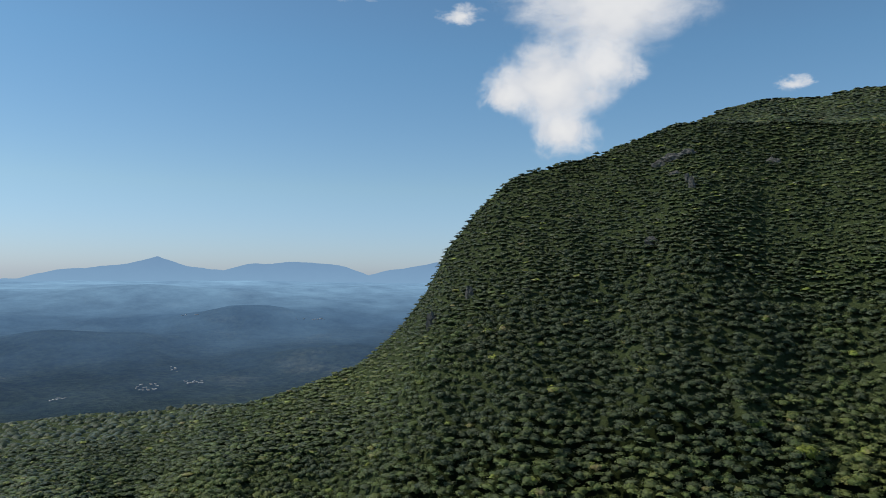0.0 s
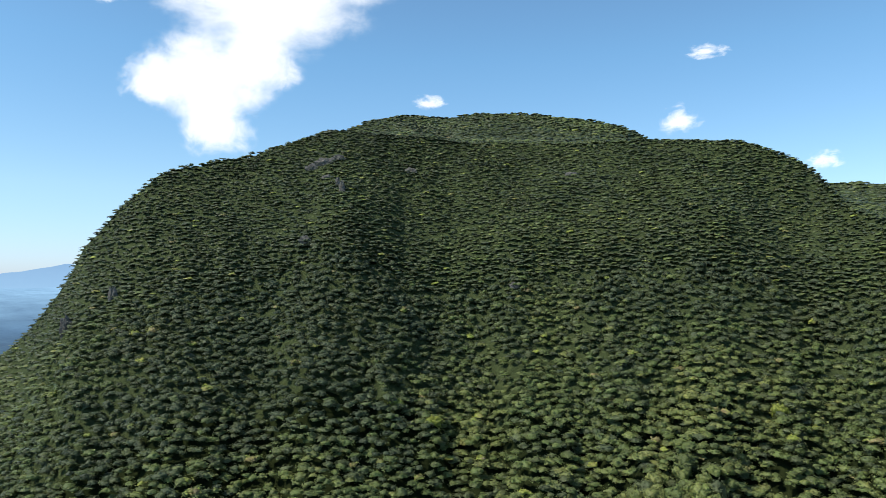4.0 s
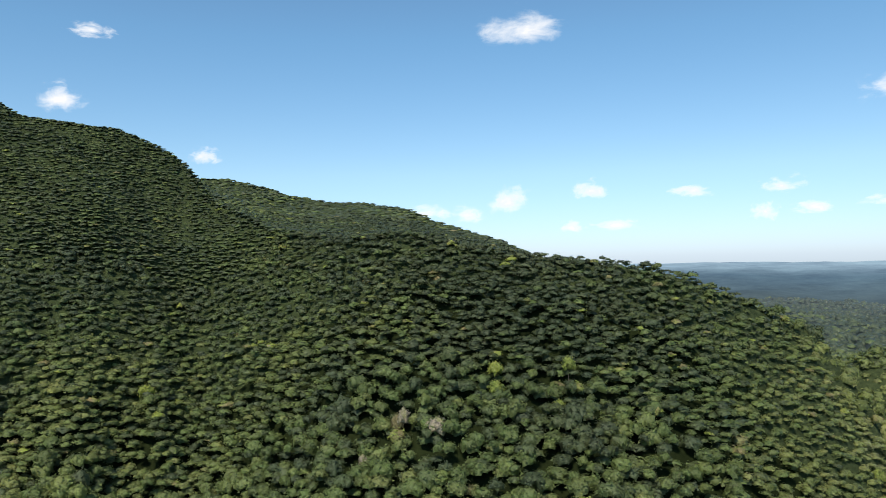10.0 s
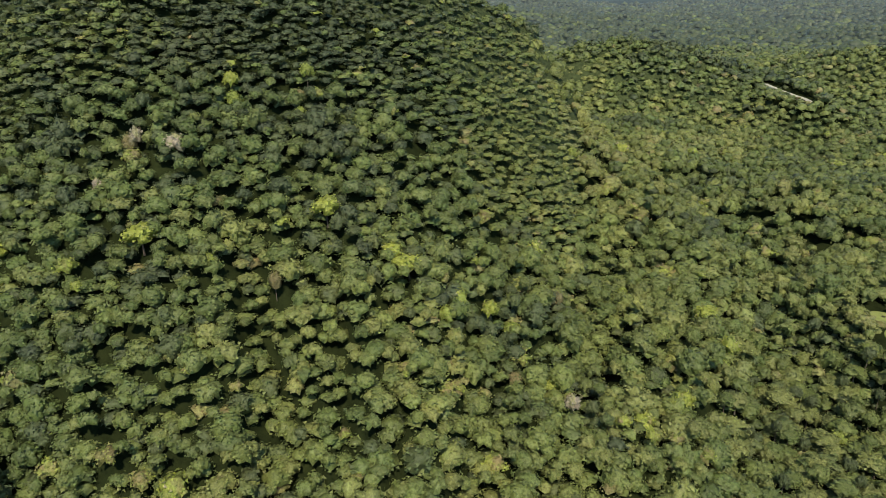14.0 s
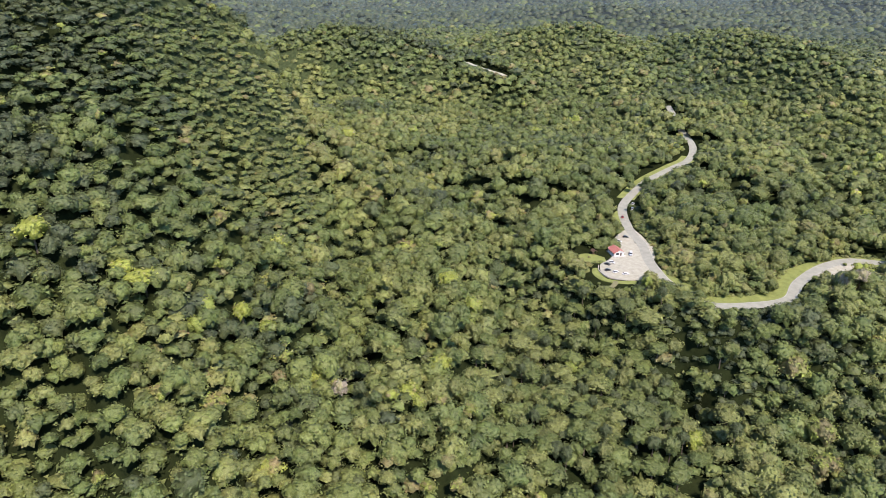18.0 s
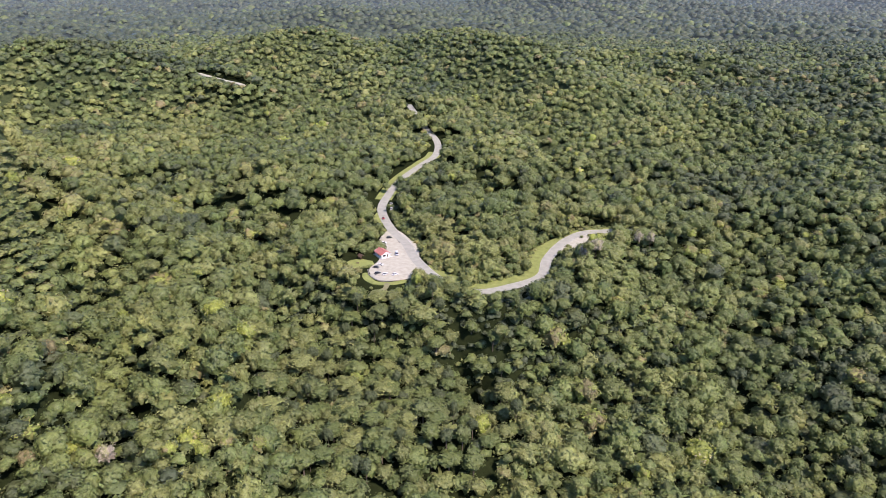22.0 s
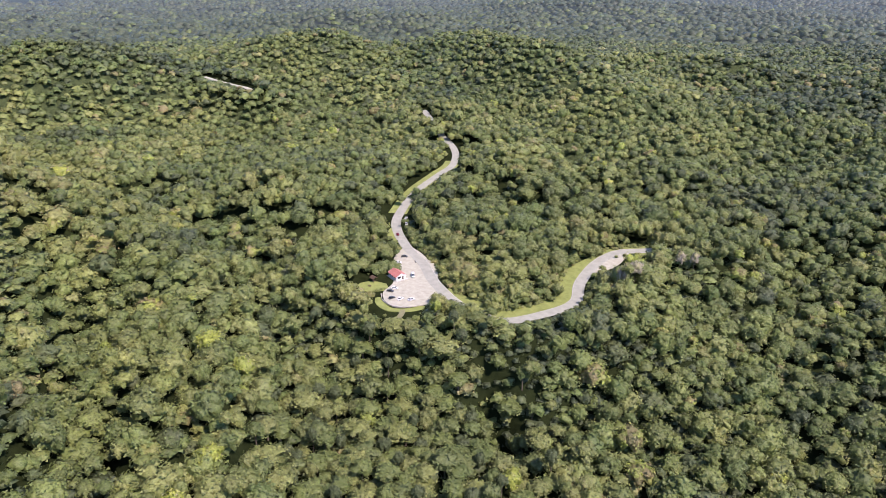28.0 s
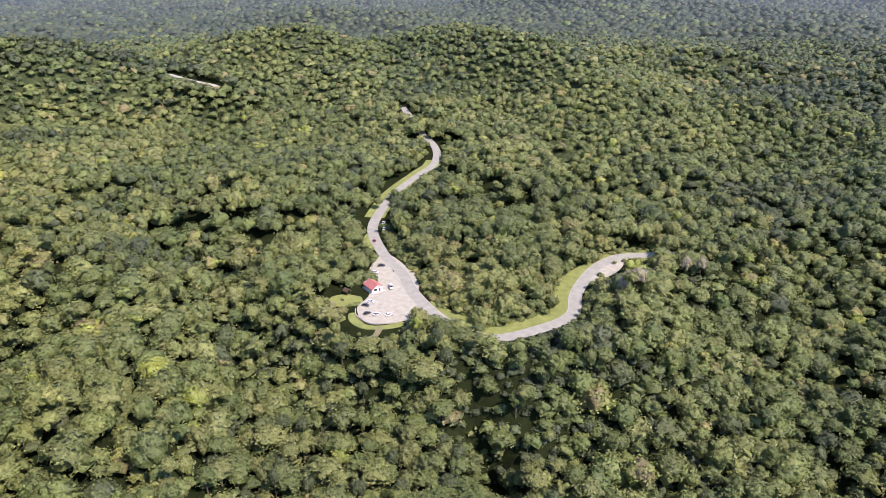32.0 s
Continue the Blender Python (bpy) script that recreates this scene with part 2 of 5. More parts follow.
def near_lane(x, y):
    """Distance to the road's centre line and the road's height there."""
    x, y = np.asarray(x, float), np.asarray(y, float)
    best, height = np.full(x.shape, 1e9), np.zeros(x.shape)
    sel = (x > -720) & (x < 140) & (y > 220) & (y < 820)
    xs, ys = x[sel], y[sel]
    b, h = np.full(xs.shape, 1e9), np.zeros(xs.shape)
    for px, py, pz in LANE:
        d = (xs - px) ** 2 + (ys - py) ** 2
        m = d < b
        b[m], h[m] = d[m], pz
    best[sel], height[sel] = np.sqrt(b), h
    return best, height


def waves(x, y, size, seed, octaves=4):
    """Smooth value noise, about -1 to 1."""
    rng = np.random.RandomState(seed)
    total, amp = np.zeros(np.shape(x)), 1.0
    for _ in range(octaves):
        grid = rng.uniform(-1, 1, (64, 64))
        u, v = np.asarray(x) / size + 100.3, np.asarray(y) / size + 100.7
        i, j = np.floor(u).astype(int), np.floor(v).astype(int)
        fu, fv = u - i, v - j
        fu, fv = fu * fu * (3 - 2 * fu), fv * fv * (3 - 2 * fv)
        g = lambda p, q: grid[p % 64, q % 64]
        total += amp * ((g(i, j) * (1 - fu) + g(i + 1, j) * fu) * (1 - fv) + (g(i, j + 1) * (1 - fu) + g(i + 1, j + 1) * fu) * fv)
        amp, size = amp * 0.5, size * 0.5
    return total


def step01(v, a, b):
    s = np.clip((v - a) / (b - a), 0, 1)
    return s * s * (3 - 2 * s)


def bell(x, y, cx, cy, rx, ry, turn=0.0):
    c, s = math.cos(radians(turn)), math.sin(radians(turn))
    u, v = (x - cx) * c + (y - cy) * s, -(x - cx) * s + (y - cy) * c
    return np.exp(-(u / rx) ** 2 - (v / ry) ** 2)


TREE = 10.0      # how far crowns stand above the ground


def land(x, y, rough=True):
    """Height of the ground."""
    x, y = np.asarray(x, float), np.asarray(y, float)
    dx, dy = x - C[0], y - C[1]
    r = np.hypot(dx, dy)
    u = np.degrees(np.arctan2(dx, dy))
    u = np.where(u > 130, u - 360, u)
    # low ground: a hollow below the road, rising towards the hills behind
    base = -40 + 34 * step01(y, 230, 420) + 14 * step01(y, 450, 800) + 16 * step01(-x, 40, 330) * (1 - step01(y, 380, 600))
    base += 34 * bell(x, y, -100, 305, 120, 60, 8) * (1 - 0.35 * step01(y, 320, 420))
    base += 12 * bell(x, y, -90, 370, 55, 45) + 6 * waves(x, y, 170, 3)
    base -= 28 * bell(x, y, -70, 242, 46, 9, -53) + 10 * bell(x, y, 90, 270, 70, 120)
    base += 60 * bell(x, y, -565, 865, 150, 88, 33) + 72 * bell(x, y, -745, 565, 170, 95, 50) + 62 * bell(x, y, -290, 930, 250, 80, -40)
    base += 22 * bell(x, y, -95, 785, 95, 70) + 34 * bell(x, y, 70, 985, 250, 110, 5)
    base += 15 * waves(x, y, 150, 61, 2) * step01(y, 430, 600)
    base += 11 * bell(x, y, -85, 180, 60, 45) + 5 * waves(x, y, 45, 63, 2) * bell(x, y, -90, 180, 90, 80) - 20 * bell(x, y, 85, 425, 60, 110)
    base += 30 * bell(x, y, 300, 930, 140, 110) + 26 * bell(x, y, 260, 640, 150, 130)
    base -= 13 * bell(x, y, -92, 568, 75, 12, -60) + 10 * bell(x, y, -149, 246, 13, 5, -45) + 12 * bell(x, y, 120, 720, 50, 13, -75)
    # mountain
    e, rf = np.interp(u, RIDGE[:, 0], RIDGE[:, 1]), np.interp(u, RIDGE[:, 0], RIDGE[:, 2])
    zf = C[2] + rf * np.tan(np.radians(e)) - TREE
    s = np.clip((r - 120) / (rf - 120), 0, 1)
    gully = (waves(u * 8, r * 0.14, 55, 11) * 20 - 16 * np.abs(waves(u * 8 + 0.1 * r, r * 0.2, 75, 13, 3)) + 8) * np.sin(np.pi * s) if rough else 0
    front = -18 + (zf + 18) * s ** 1.35 + gully
    eb, rb = np.interp(u, BACK[:, 0], BACK[:, 1]), np.interp(u, BACK[:, 0], BACK[:, 2])
    zb = C[2] + rb * np.tan(np.radians(eb)) - TREE
    has_back = step01(u, -152, -141) * (1 - step01(u, -66, -55))
    s2 = np.clip((r - rf) / np.maximum(rb - rf, 1), 0, 1)
    behind = zf + (zb - zf) * s2 - 60 * s2 * (1 - s2) - 0.5 * np.maximum(r - rb, 0)
    drop = zf - 0.75 * (r - rf)
    behind = behind * has_back + drop * (1 - has_back)
    hill = np.where(r < rf, front, behind)
    inside = step01(u, -215, -195) * (1 - step01(u, -40, -30))
    hill = base + (hill - base) * inside
    z = np.where(hill > base, hill, base)
    left = 1 - step01(u, -170, -120)
    z = np.where((u < -135) & (r > rf), hill, z)
    # far country, drawn in towards the horizon
    k = np.clip((4900 - r) / 3900, 0, 1.1)
    fall_left, fall_right = 0.55 + 13.5 * k ** 2.2, 0.55 + 8.6 * k ** 1.5
    far = C[2] - r * np.tan(np.radians(fall_left * left + fall_right * (1 - left)))
    far += waves(x, y, 420, 21) * 16 * step01(r, 1000, 1600) * (1 - 0.6 * step01(r, 2500, 4800))
    for hb, hr, hh, wide in ((-188, 2500, 52, 330), (-174.5, 2900, 62, 300), (-200, 1900, 40, 260), (-168, 2200, 30, 240), (-181, 3600, 40, 500), (-60, 2300, 30, 400), (-30, 2000, 34, 330), (-8, 2300, 40, 400), (8, 1900, 36, 300)):
        far += hh * bell(x, y, C[0] + hr * math.sin(radians(hb)), C[1] + hr * math.cos(radians(hb)), wide, wide * 0.45, -hb)
    w = step01(r, 950, 1500)
    out = z * (1 - w) + far * w
    out = np.where((u < -66) & (r > 850), np.maximum(z, far), np.where(u < -66, z, out))
    if rough:
        out = out + waves(x, y, 60, 5, 3) * (2.0 + 2.6 * step01(u, -70, -55)) * step01(r, 60, 150)
    # road bed and car park
    d, h = near_lane(x, y)
    m = 1 - step01(d, 13, 62)
    out = out * (1 - m) + (h - 0.25) * m
    m = 1 - step01(np.hypot((x - LOT[0]), (y - LOT[1])), LOT_R + 2, LOT_R + 50)
    return out * (1 - m) + (-0.25) * m


# ======== meshes ========
def mesh_from(name, verts, faces, material, tint=None, smooth=False):
    """A mesh from arrays of corners and of triangles or quads."""
    verts, faces = np.asarray(verts, np.float32), np.asarray(faces, np.int32)
    me = bpy.data.meshes.new(name)
    k = faces.shape[1]
    me.vertices.add(len(verts))
    me.vertices.foreach_set("co", verts.ravel())
    me.loops.add(faces.size)
    me.loops.foreach_set("vertex_index", faces.ravel())
    me.polygons.add(len(faces))
    me.polygons.foreach_set("loop_start", np.arange(0, faces.size, k, dtype=np.int32))
    me.update(calc_edges=True)
    if smooth:
        me.polygons.foreach_set("use_smooth", np.ones(len(faces), bool))
    if tint is not None:
        at = me.attributes.new("tint", "FLOAT", "POINT")
        at.data.foreach_set("value", np.asarray(tint, np.float32))
    me.materials.append(material)
    return me


def part(name, bm, material, parent=None, label="", smooth=False):
    """Links a bmesh as one object under its thing."""
    me = bpy.data.meshes.new(name)
    if smooth:
        for f in bm.faces:
            f.smooth = True
    bm.to_mesh(me)
    bm.free()
    me.materials.append(material)
    ob = new(name, me)
    if parent:
        ob.parent = parent
    if label:
        tagged(ob, label)
    return ob


def box(cx, cy, cz, sx, sy, sz, bevel=0.0, taper=1.0, bm=None):
    bm = bm or bmesh.new()
    made = bmesh.ops.create_cube(bm, size=1.0)["verts"]
    for v in made:
        t = taper if v.co.z > 0 else 1.0
        v.co = Vector((cx + v.co.x * sx * t, cy + v.co.y * sy * t, cz + v.co.z * sz))
    if bevel:
        edges = list({e for v in made for e in v.link_edges})
        bmesh.ops.bevel(bm, geom=edges, offset=bevel, segments=2, affect="EDGES")
    return bm


def tube(cx, cy, z0, z1, r0, r1, n=10, bm=None):
    bm = bm or bmesh.new()
    bmesh.ops.create_cone(bm, cap_ends=True, segments=n, radius1=r0, radius2=r1, depth=z1 - z0,
                          matrix=Matrix.Translation((cx, cy, (z0 + z1) / 2)))
    return bm


# ---- ground sheet ----
def polar_grid(radii, bearings):
    rr, bb = np.meshgrid(radii, np.radians(bearings), indexing="ij")
    return C[0] + rr * np.sin(bb), C[1] + rr * np.cos(bb)


def grid_faces(n, m, closed):
    i, j = np.meshgrid(np.arange(n - 1), np.arange(m if closed else m - 1), indexing="ij")
    j2 = (j + 1) % m
    return np.stack([i * m + j, i * m + j2, (i + 1) * m + j2, (i + 1) * m + j], -1).reshape(-1, 4)


bearings = np.concatenate([np.arange(-200, 30, 0.8), np.arange(30, 160, 4.0)])
radii = np.concatenate([[0.02, 12, 30, 60, 90], 110 * 1.0155 ** np.arange(0, 175)])
radii = radii[radii < 1560]
gx, gy = polar_grid(radii, bearings)
gz = land(gx, gy)
# raised under the mountain and hill crowns to close gaps in the camera's view
gu = np.degrees(np.arctan2(gx - C[0], gy - C[1]))
gr = np.hypot(gx - C[0], gy - C[1])
gz = gz + (6.5 * step01(gr, 400, 500) + 2.6 * step01(gr, 560, 640)) * np.where((gu < -52) | (gu > 150), 1.0, 0.0)
under = step01(gr, 600, 700) * np.where((gu >= -52) & (gu < 40), 1.0, 0.0) * step01(near_lane(gx, gy)[0], 25, 60)
gz = gz + 5.5 * under
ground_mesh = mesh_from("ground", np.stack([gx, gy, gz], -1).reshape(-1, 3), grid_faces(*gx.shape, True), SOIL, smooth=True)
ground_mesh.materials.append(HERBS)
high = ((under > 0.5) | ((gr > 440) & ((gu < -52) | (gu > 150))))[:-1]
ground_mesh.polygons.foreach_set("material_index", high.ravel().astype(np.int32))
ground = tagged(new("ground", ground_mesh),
                "leaf-littered forest floor on mountain slopes, crown shade in its colour", "ground", kind="structure")


def painted_haze_material(name):
    """Far wooded country as a backdrop: blue haze painted on as its own glow, stronger with distance from the mountain.
    """
    n = Nodes(name, 0.95)
    c = n.put("TexCoord")
    sep = n.put("SeparateXYZ")
    n.wire(c.outputs["Object"], sep.inputs[0])
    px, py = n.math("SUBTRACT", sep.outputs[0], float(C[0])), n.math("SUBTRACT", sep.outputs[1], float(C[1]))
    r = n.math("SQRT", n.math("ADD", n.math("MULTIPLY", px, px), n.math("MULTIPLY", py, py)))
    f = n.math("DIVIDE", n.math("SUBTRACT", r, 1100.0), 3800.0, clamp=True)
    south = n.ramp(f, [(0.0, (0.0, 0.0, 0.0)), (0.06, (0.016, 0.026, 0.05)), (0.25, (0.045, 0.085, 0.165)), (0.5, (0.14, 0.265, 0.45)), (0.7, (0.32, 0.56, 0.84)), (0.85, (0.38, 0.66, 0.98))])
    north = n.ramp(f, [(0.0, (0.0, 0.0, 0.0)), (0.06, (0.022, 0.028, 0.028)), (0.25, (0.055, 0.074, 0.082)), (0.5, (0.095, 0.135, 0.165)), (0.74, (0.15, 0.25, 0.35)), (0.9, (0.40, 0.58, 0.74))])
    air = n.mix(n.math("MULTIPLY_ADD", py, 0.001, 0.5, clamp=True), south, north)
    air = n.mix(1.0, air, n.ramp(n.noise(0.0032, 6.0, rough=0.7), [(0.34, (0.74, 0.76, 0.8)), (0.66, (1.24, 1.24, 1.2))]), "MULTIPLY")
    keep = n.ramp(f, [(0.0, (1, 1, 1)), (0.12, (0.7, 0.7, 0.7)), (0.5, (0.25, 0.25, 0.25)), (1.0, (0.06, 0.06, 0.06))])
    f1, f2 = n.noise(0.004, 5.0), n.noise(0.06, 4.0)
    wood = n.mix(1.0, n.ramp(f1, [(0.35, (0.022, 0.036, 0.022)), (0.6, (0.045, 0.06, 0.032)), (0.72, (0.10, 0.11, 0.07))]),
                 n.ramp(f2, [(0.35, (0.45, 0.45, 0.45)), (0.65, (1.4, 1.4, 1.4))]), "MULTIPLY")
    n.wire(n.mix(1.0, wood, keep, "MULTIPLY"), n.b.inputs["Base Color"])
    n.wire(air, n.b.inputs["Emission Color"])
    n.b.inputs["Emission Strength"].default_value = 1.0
    n.b.inputs["Specular IOR Level"].default_value = 0.0
    n.bump(f2, 0.8, 8.0)
    return n.mat


HAZE_GLOW = painted_haze_material("painted_haze_distance")
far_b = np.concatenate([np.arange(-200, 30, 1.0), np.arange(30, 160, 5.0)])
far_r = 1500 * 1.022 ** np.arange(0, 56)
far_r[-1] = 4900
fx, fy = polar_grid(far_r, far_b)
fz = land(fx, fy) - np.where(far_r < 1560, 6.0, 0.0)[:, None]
tagged(new("backdrop_far_country", mesh_from("far_country", np.stack([fx, fy, fz], -1).reshape(-1, 3), grid_faces(*fx.shape, True), HAZE_GLOW, smooth=True)),
       "far wooded plain with blue haze painted as glow", "backdrop", kind="structure")


# ---- forest ----
def unit(v):
    return v / np.maximum(np.linalg.norm(v, axis=-1, keepdims=True), 1e-6)


def cap_of_sphere(n, low):
    """Even points on a unit sphere above z = low, and the triangles between them."""
    k = np.arange(n) + 0.5
    z = 1 - (1 - low) * k / n
    a = 2.399963 * k
    rad = np.sqrt(1 - z * z)
    d = np.stack([rad * np.cos(a), rad * np.sin(a), z], -1)
    bm = bmesh.new()
    made = [bm.verts.new(p) for p in d]
    bmesh.ops.convex_hull(bm, input=made)
    bm.verts.index_update()
    rim = low + 1.6 * (1 - low) / n
    tri = np.array([[v.index for v in f.verts] for f in bm.faces if f.calc_center_median().z > rim - 0.04 and f.normal.z > -0.6])
    bm.free()
    return d, tri


def lumpy_crown(rng, shell, lobes, size, sprays=0, leaf=0.09, flat=0.74, ragged=0.1):
    """One tree's crown, about one unit in radius with its base at z = 0: boughs of leaves swell out of a dome like a cauliflower,
    with deep creases between them, and sprays of leaves stand off the surface. Corners, triangles, tint offsets."""
    lean, lop = rng.uniform(0, 6.28), rng.uniform(0.05, 0.2)
    boughs = []
    for k in range(lobes):
        a = 2.39996 * k + rng.uniform(-0.35, 0.35)
        up = 1 - 1.4 * (k + 0.3) / lobes + rng.uniform(-0.08, 0.08)
        r = rng.uniform(*size)
        reach = (1 - r) * (1 + lop * math.cos(2 * (a - lean))) * rng.uniform(0.72, 1.14)
        side = math.sqrt(max(0.0, 1 - up * up))
        boughs.append((np.array((side * math.cos(a), side * math.sin(a), up)) * reach, r, rng.normal(0, 0.03)))

    def reach_of(d):
        """How far out the boughs come in each direction, their tint, and the way the surface faces."""
        far, shade, face = np.full(len(d), 0.45), np.zeros(len(d)), d.copy()
        for mid, r, tone in boughs:
            along = d @ mid
            disc = along ** 2 - (mid @ mid - r * r)
            out = np.where(disc > 0, along + np.sqrt(np.maximum(disc, 0)), 0)
            hit = out > far
            far, shade = np.where(hit, out, far), np.where(hit, tone, shade)
            face = np.where(hit[:, None], (d * out[:, None] - mid) / r, face)
        return far, shade, face

    d, tri = shell
    turn = rng.uniform(0, 6.28)
    c, s = math.cos(turn), math.sin(turn)
    d = d @ np.array([[c, s, 0], [-s, c, 0], [0, 0, 1]])
    far, shade, _ = reach_of(d)
    v = d * (far * (0.86 if sprays else 1.0) * (1 + rng.uniform(-ragged, ragged, len(d))))[:, None]
    v[:, 2] = np.where(v[:, 2] < 0, v[:, 2] * 2.4, v[:, 2])
    # shell tint slightly lower: shade under the sprays put into the colour
    vs, fs, ts = [v], [tri], [shade - 0.03]
    if sprays:
        z, a = rng.uniform(-0.3, 1, sprays), rng.uniform(0, 6.28, sprays)
        e = np.stack([np.sqrt(1 - z * z) * np.cos(a), np.sqrt(1 - z * z) * np.sin(a), z], -1)
        far, shade, face = reach_of(e)
        tilt = unit(face + (0, 0, 0.25) + rng.normal(0, 0.42, (sprays, 3)))
        side = unit(np.cross(tilt, rng.normal(0, 1, (sprays, 3))))
        fore = np.cross(tilt, side)
        mid = e * (far * rng.uniform(0.92, 1.08, sprays))[:, None]
        w = leaf * rng.uniform(0.6, 1.35, (sprays, 1))
        vs.append(np.stack([mid + side * w, mid - side * w * 0.5 + fore * w * 0.87, mid - side * w * 0.5 - fore * w * 0.87], 1).reshape(-1, 3))
        fs.append(len(d) + np.arange(3 * sprays).reshape(-1, 3))
        ts.append(np.repeat(shade + rng.normal(0.0, 0.022, sprays), 3))
    v = np.vstack(vs)
    v[:, 2] = v[:, 2] * flat + 0.3
    return v, np.vstack(fs), np.concatenate(ts)


def thicket(name, places, radii_, tints, crowns, rng, label, squash=1.0, material=None):
    """All crowns of one belt of forest as one mesh."""
    vs, fs, ts, n = [], [], [], 0
    which = rng.randint(0, len(crowns), len(places))
    for k, (cv, cf, ct) in enumerate(crowns):
        ids = np.where(which == k)[0]
        if not len(ids):
            continue
        a = rng.uniform(0, 6.28, len(ids))
        c, s = np.cos(a)[:, None], np.sin(a)[:, None]
        r = radii_[ids][:, None]
        x = (cv[None, :, 0] * c - cv[None, :, 1] * s) * r
        y = (cv[None, :, 0] * s + cv[None, :, 1] * c) * r
        z = cv[None, :, 2] * r * rng.uniform(0.75, 1.2, (len(ids), 1)) * squash
        v = np.stack([x, y, z], -1) + places[ids][:, None, :]
        f = cf[None] + (np.arange(len(ids)) * len(cv))[:, None, None] + n
        vs.append(v.reshape(-1, 3))
        fs.append(f.reshape(-1, 3))
        ts.append(np.clip(tints[ids][:, None] + ct[None], 0.0, 1.0).ravel())
        n += len(ids) * len(cv)
    ob = new(name, mesh_from(name, np.vstack(vs), np.vstack(fs), material or LEAF, np.concatenate(ts)))
    return tagged(ob, label, "forest", kind="stuff")


rng = np.random.RandomState(7)


def by_road(r, u):
    """Within sight of the car park at close range."""
    x, y = r * np.sin(np.radians(u)) + C[0], r * np.cos(np.radians(u)) + C[1]
    return np.hypot(x + 70, y - 325) < 175


def scatter(spacing, r0, r1, keep):
    """Jittered grid of tree places within a ring round C."""
    n = int(r1 / spacing / 0.9) + 2
    i, j = np.meshgrid(np.arange(-n, n + 1), np.arange(-n, n + 1), indexing="ij")
    x = (i + 0.5 * (j % 2)) * spacing + rng.uniform(-0.42, 0.42, i.shape) * spacing
    y = j * spacing * 0.9 + rng.uniform(-0.42, 0.42, i.shape) * spacing
    r, u = np.hypot(x, y), np.degrees(np.arctan2(x, y))
    u = np.where(u > 130, u - 360, u)
    m = (r >= r0) & (r < r1) & keep(r, u)
    return x[m] + C[0], y[m] + C[1]


def gully(x, y, rad=0.0):
    """The stream gully below the road and a few gaps, bare of trees."""
    t = np.clip(((x + 90) * 36 + (y - 268) * -48) / (36 ** 2 + 48 ** 2), 0, 1)
    d = np.hypot(x + 90 - 36 * t, y - 268 + 48 * t)
    gap = d < 0.3 + 1.0 * t + 0.55 * rad
    for px, py, wide in ((20, 205, 3.0), (-38, 203, 3.5), (-164, 266, 2.0), (-190, 233, 2.5), (-295, 183, 4.0), (-145, 659, 6.0), (-118, 630, 5.0), (-99, 610, 6.0), (140, 846, 6.0), (-106, 262, 1.5)):
        gap = gap | (np.hypot(x - px, y - py) < wide + 0.35 * rad)
    return gap


def inner(x, y):
    """Inside the road's loop."""
    return (y > np.interp(x, [-130, -108, -79, -57, -46], [313, 295, 284, 300, 319])) & (x < -44)


MARGIN_X, MARGIN_Y = (-178, -190, -199, -204, -203, -202), (372, 390, 423, 461, 506, 540)      # the line of the road past the car park


def clear_of_road(x, y, rad=4.5):
    d, _ = near_lane(x, y)
    lot = np.hypot(x - LOT[0], y - LOT[1])
    verge = (x > -112) & (x < -50) & (y > 290) & (d < 8.5 + 0.45 * rad) & inner(x, y)
    upper = (np.hypot(x + 152, y - 333) < 14) | (np.hypot(x + 162, y - 295) < 8.5) | (np.hypot(x + 29, y - 379) < 9) | (np.hypot(x + 12, y - 396) < 7) | (np.hypot(x + 186, y - 371) < 5.5) | (np.hypot(x + 152, y - 312) < 8.5) | ((np.abs(x + 136) < 16) & (y > 266) & (y < 285)) | ((x < -470) & (y > 615) & (y < 700) & (d < 9))
    # trees close in over these stretches to hide the road from the camera
    roofed = (x < -180) & (((y > 426) & (y < 456) & (x > -203)) | ((y > 600) & (y < 626)))
    margin = (x < -150) & (y > 385) & (y < 545) & (x < np.interp(y, MARGIN_Y, MARGIN_X))
    return (d > np.where(roofed | (x > -8), 1.6 + 0.2 * rad, np.where(margin, 8.0 + 0.45 * rad, 3.6 + 0.5 * rad))) & (lot > 20.0 + 0.5 * rad) & ~verge & ~upper & ~gully(x, y, rad)


def stature(x, y):
    """How tall the canopy is: lower along the road and round the car park."""
    d, _ = near_lane(x, y)
    lot = np.hypot(x - LOT[0], y - LOT[1])
    d = np.where((x > -15) | ((x > -113) & (x < -72) & (y < 286)), 40, d)
    d = np.where(((y > 425) & (y < 492)) | ((y > 592) & (y < 632)), 40, d)
    return np.minimum(0.45 + 0.55 * step01(d, 6, 18), 0.45 + 0.55 * step01(lot, LOT_R, LOT_R + 13))


OPEN = np.vstack([MAIN[(MAIN[:, 1] < 420) & ~((MAIN[:, 0] > -118) & (MAIN[:, 0] < -70)) & (MAIN[:, 0] < -22)][::2], UPPER, MAIN[(MAIN[:, 1] > 470) & (MAIN[:, 1] < 590)][::3],
                  [(-28, 379, 0.5), (-33, 371, 0.5), (-16, 396, 1), (-147, 281, 0), (-139, 275, 0), (-131, 277, 0), (-124, 283, 0), (-140, 269, 0), (-132, 267, 0), (-128, 272, 0), (-152, 290, 0)]])


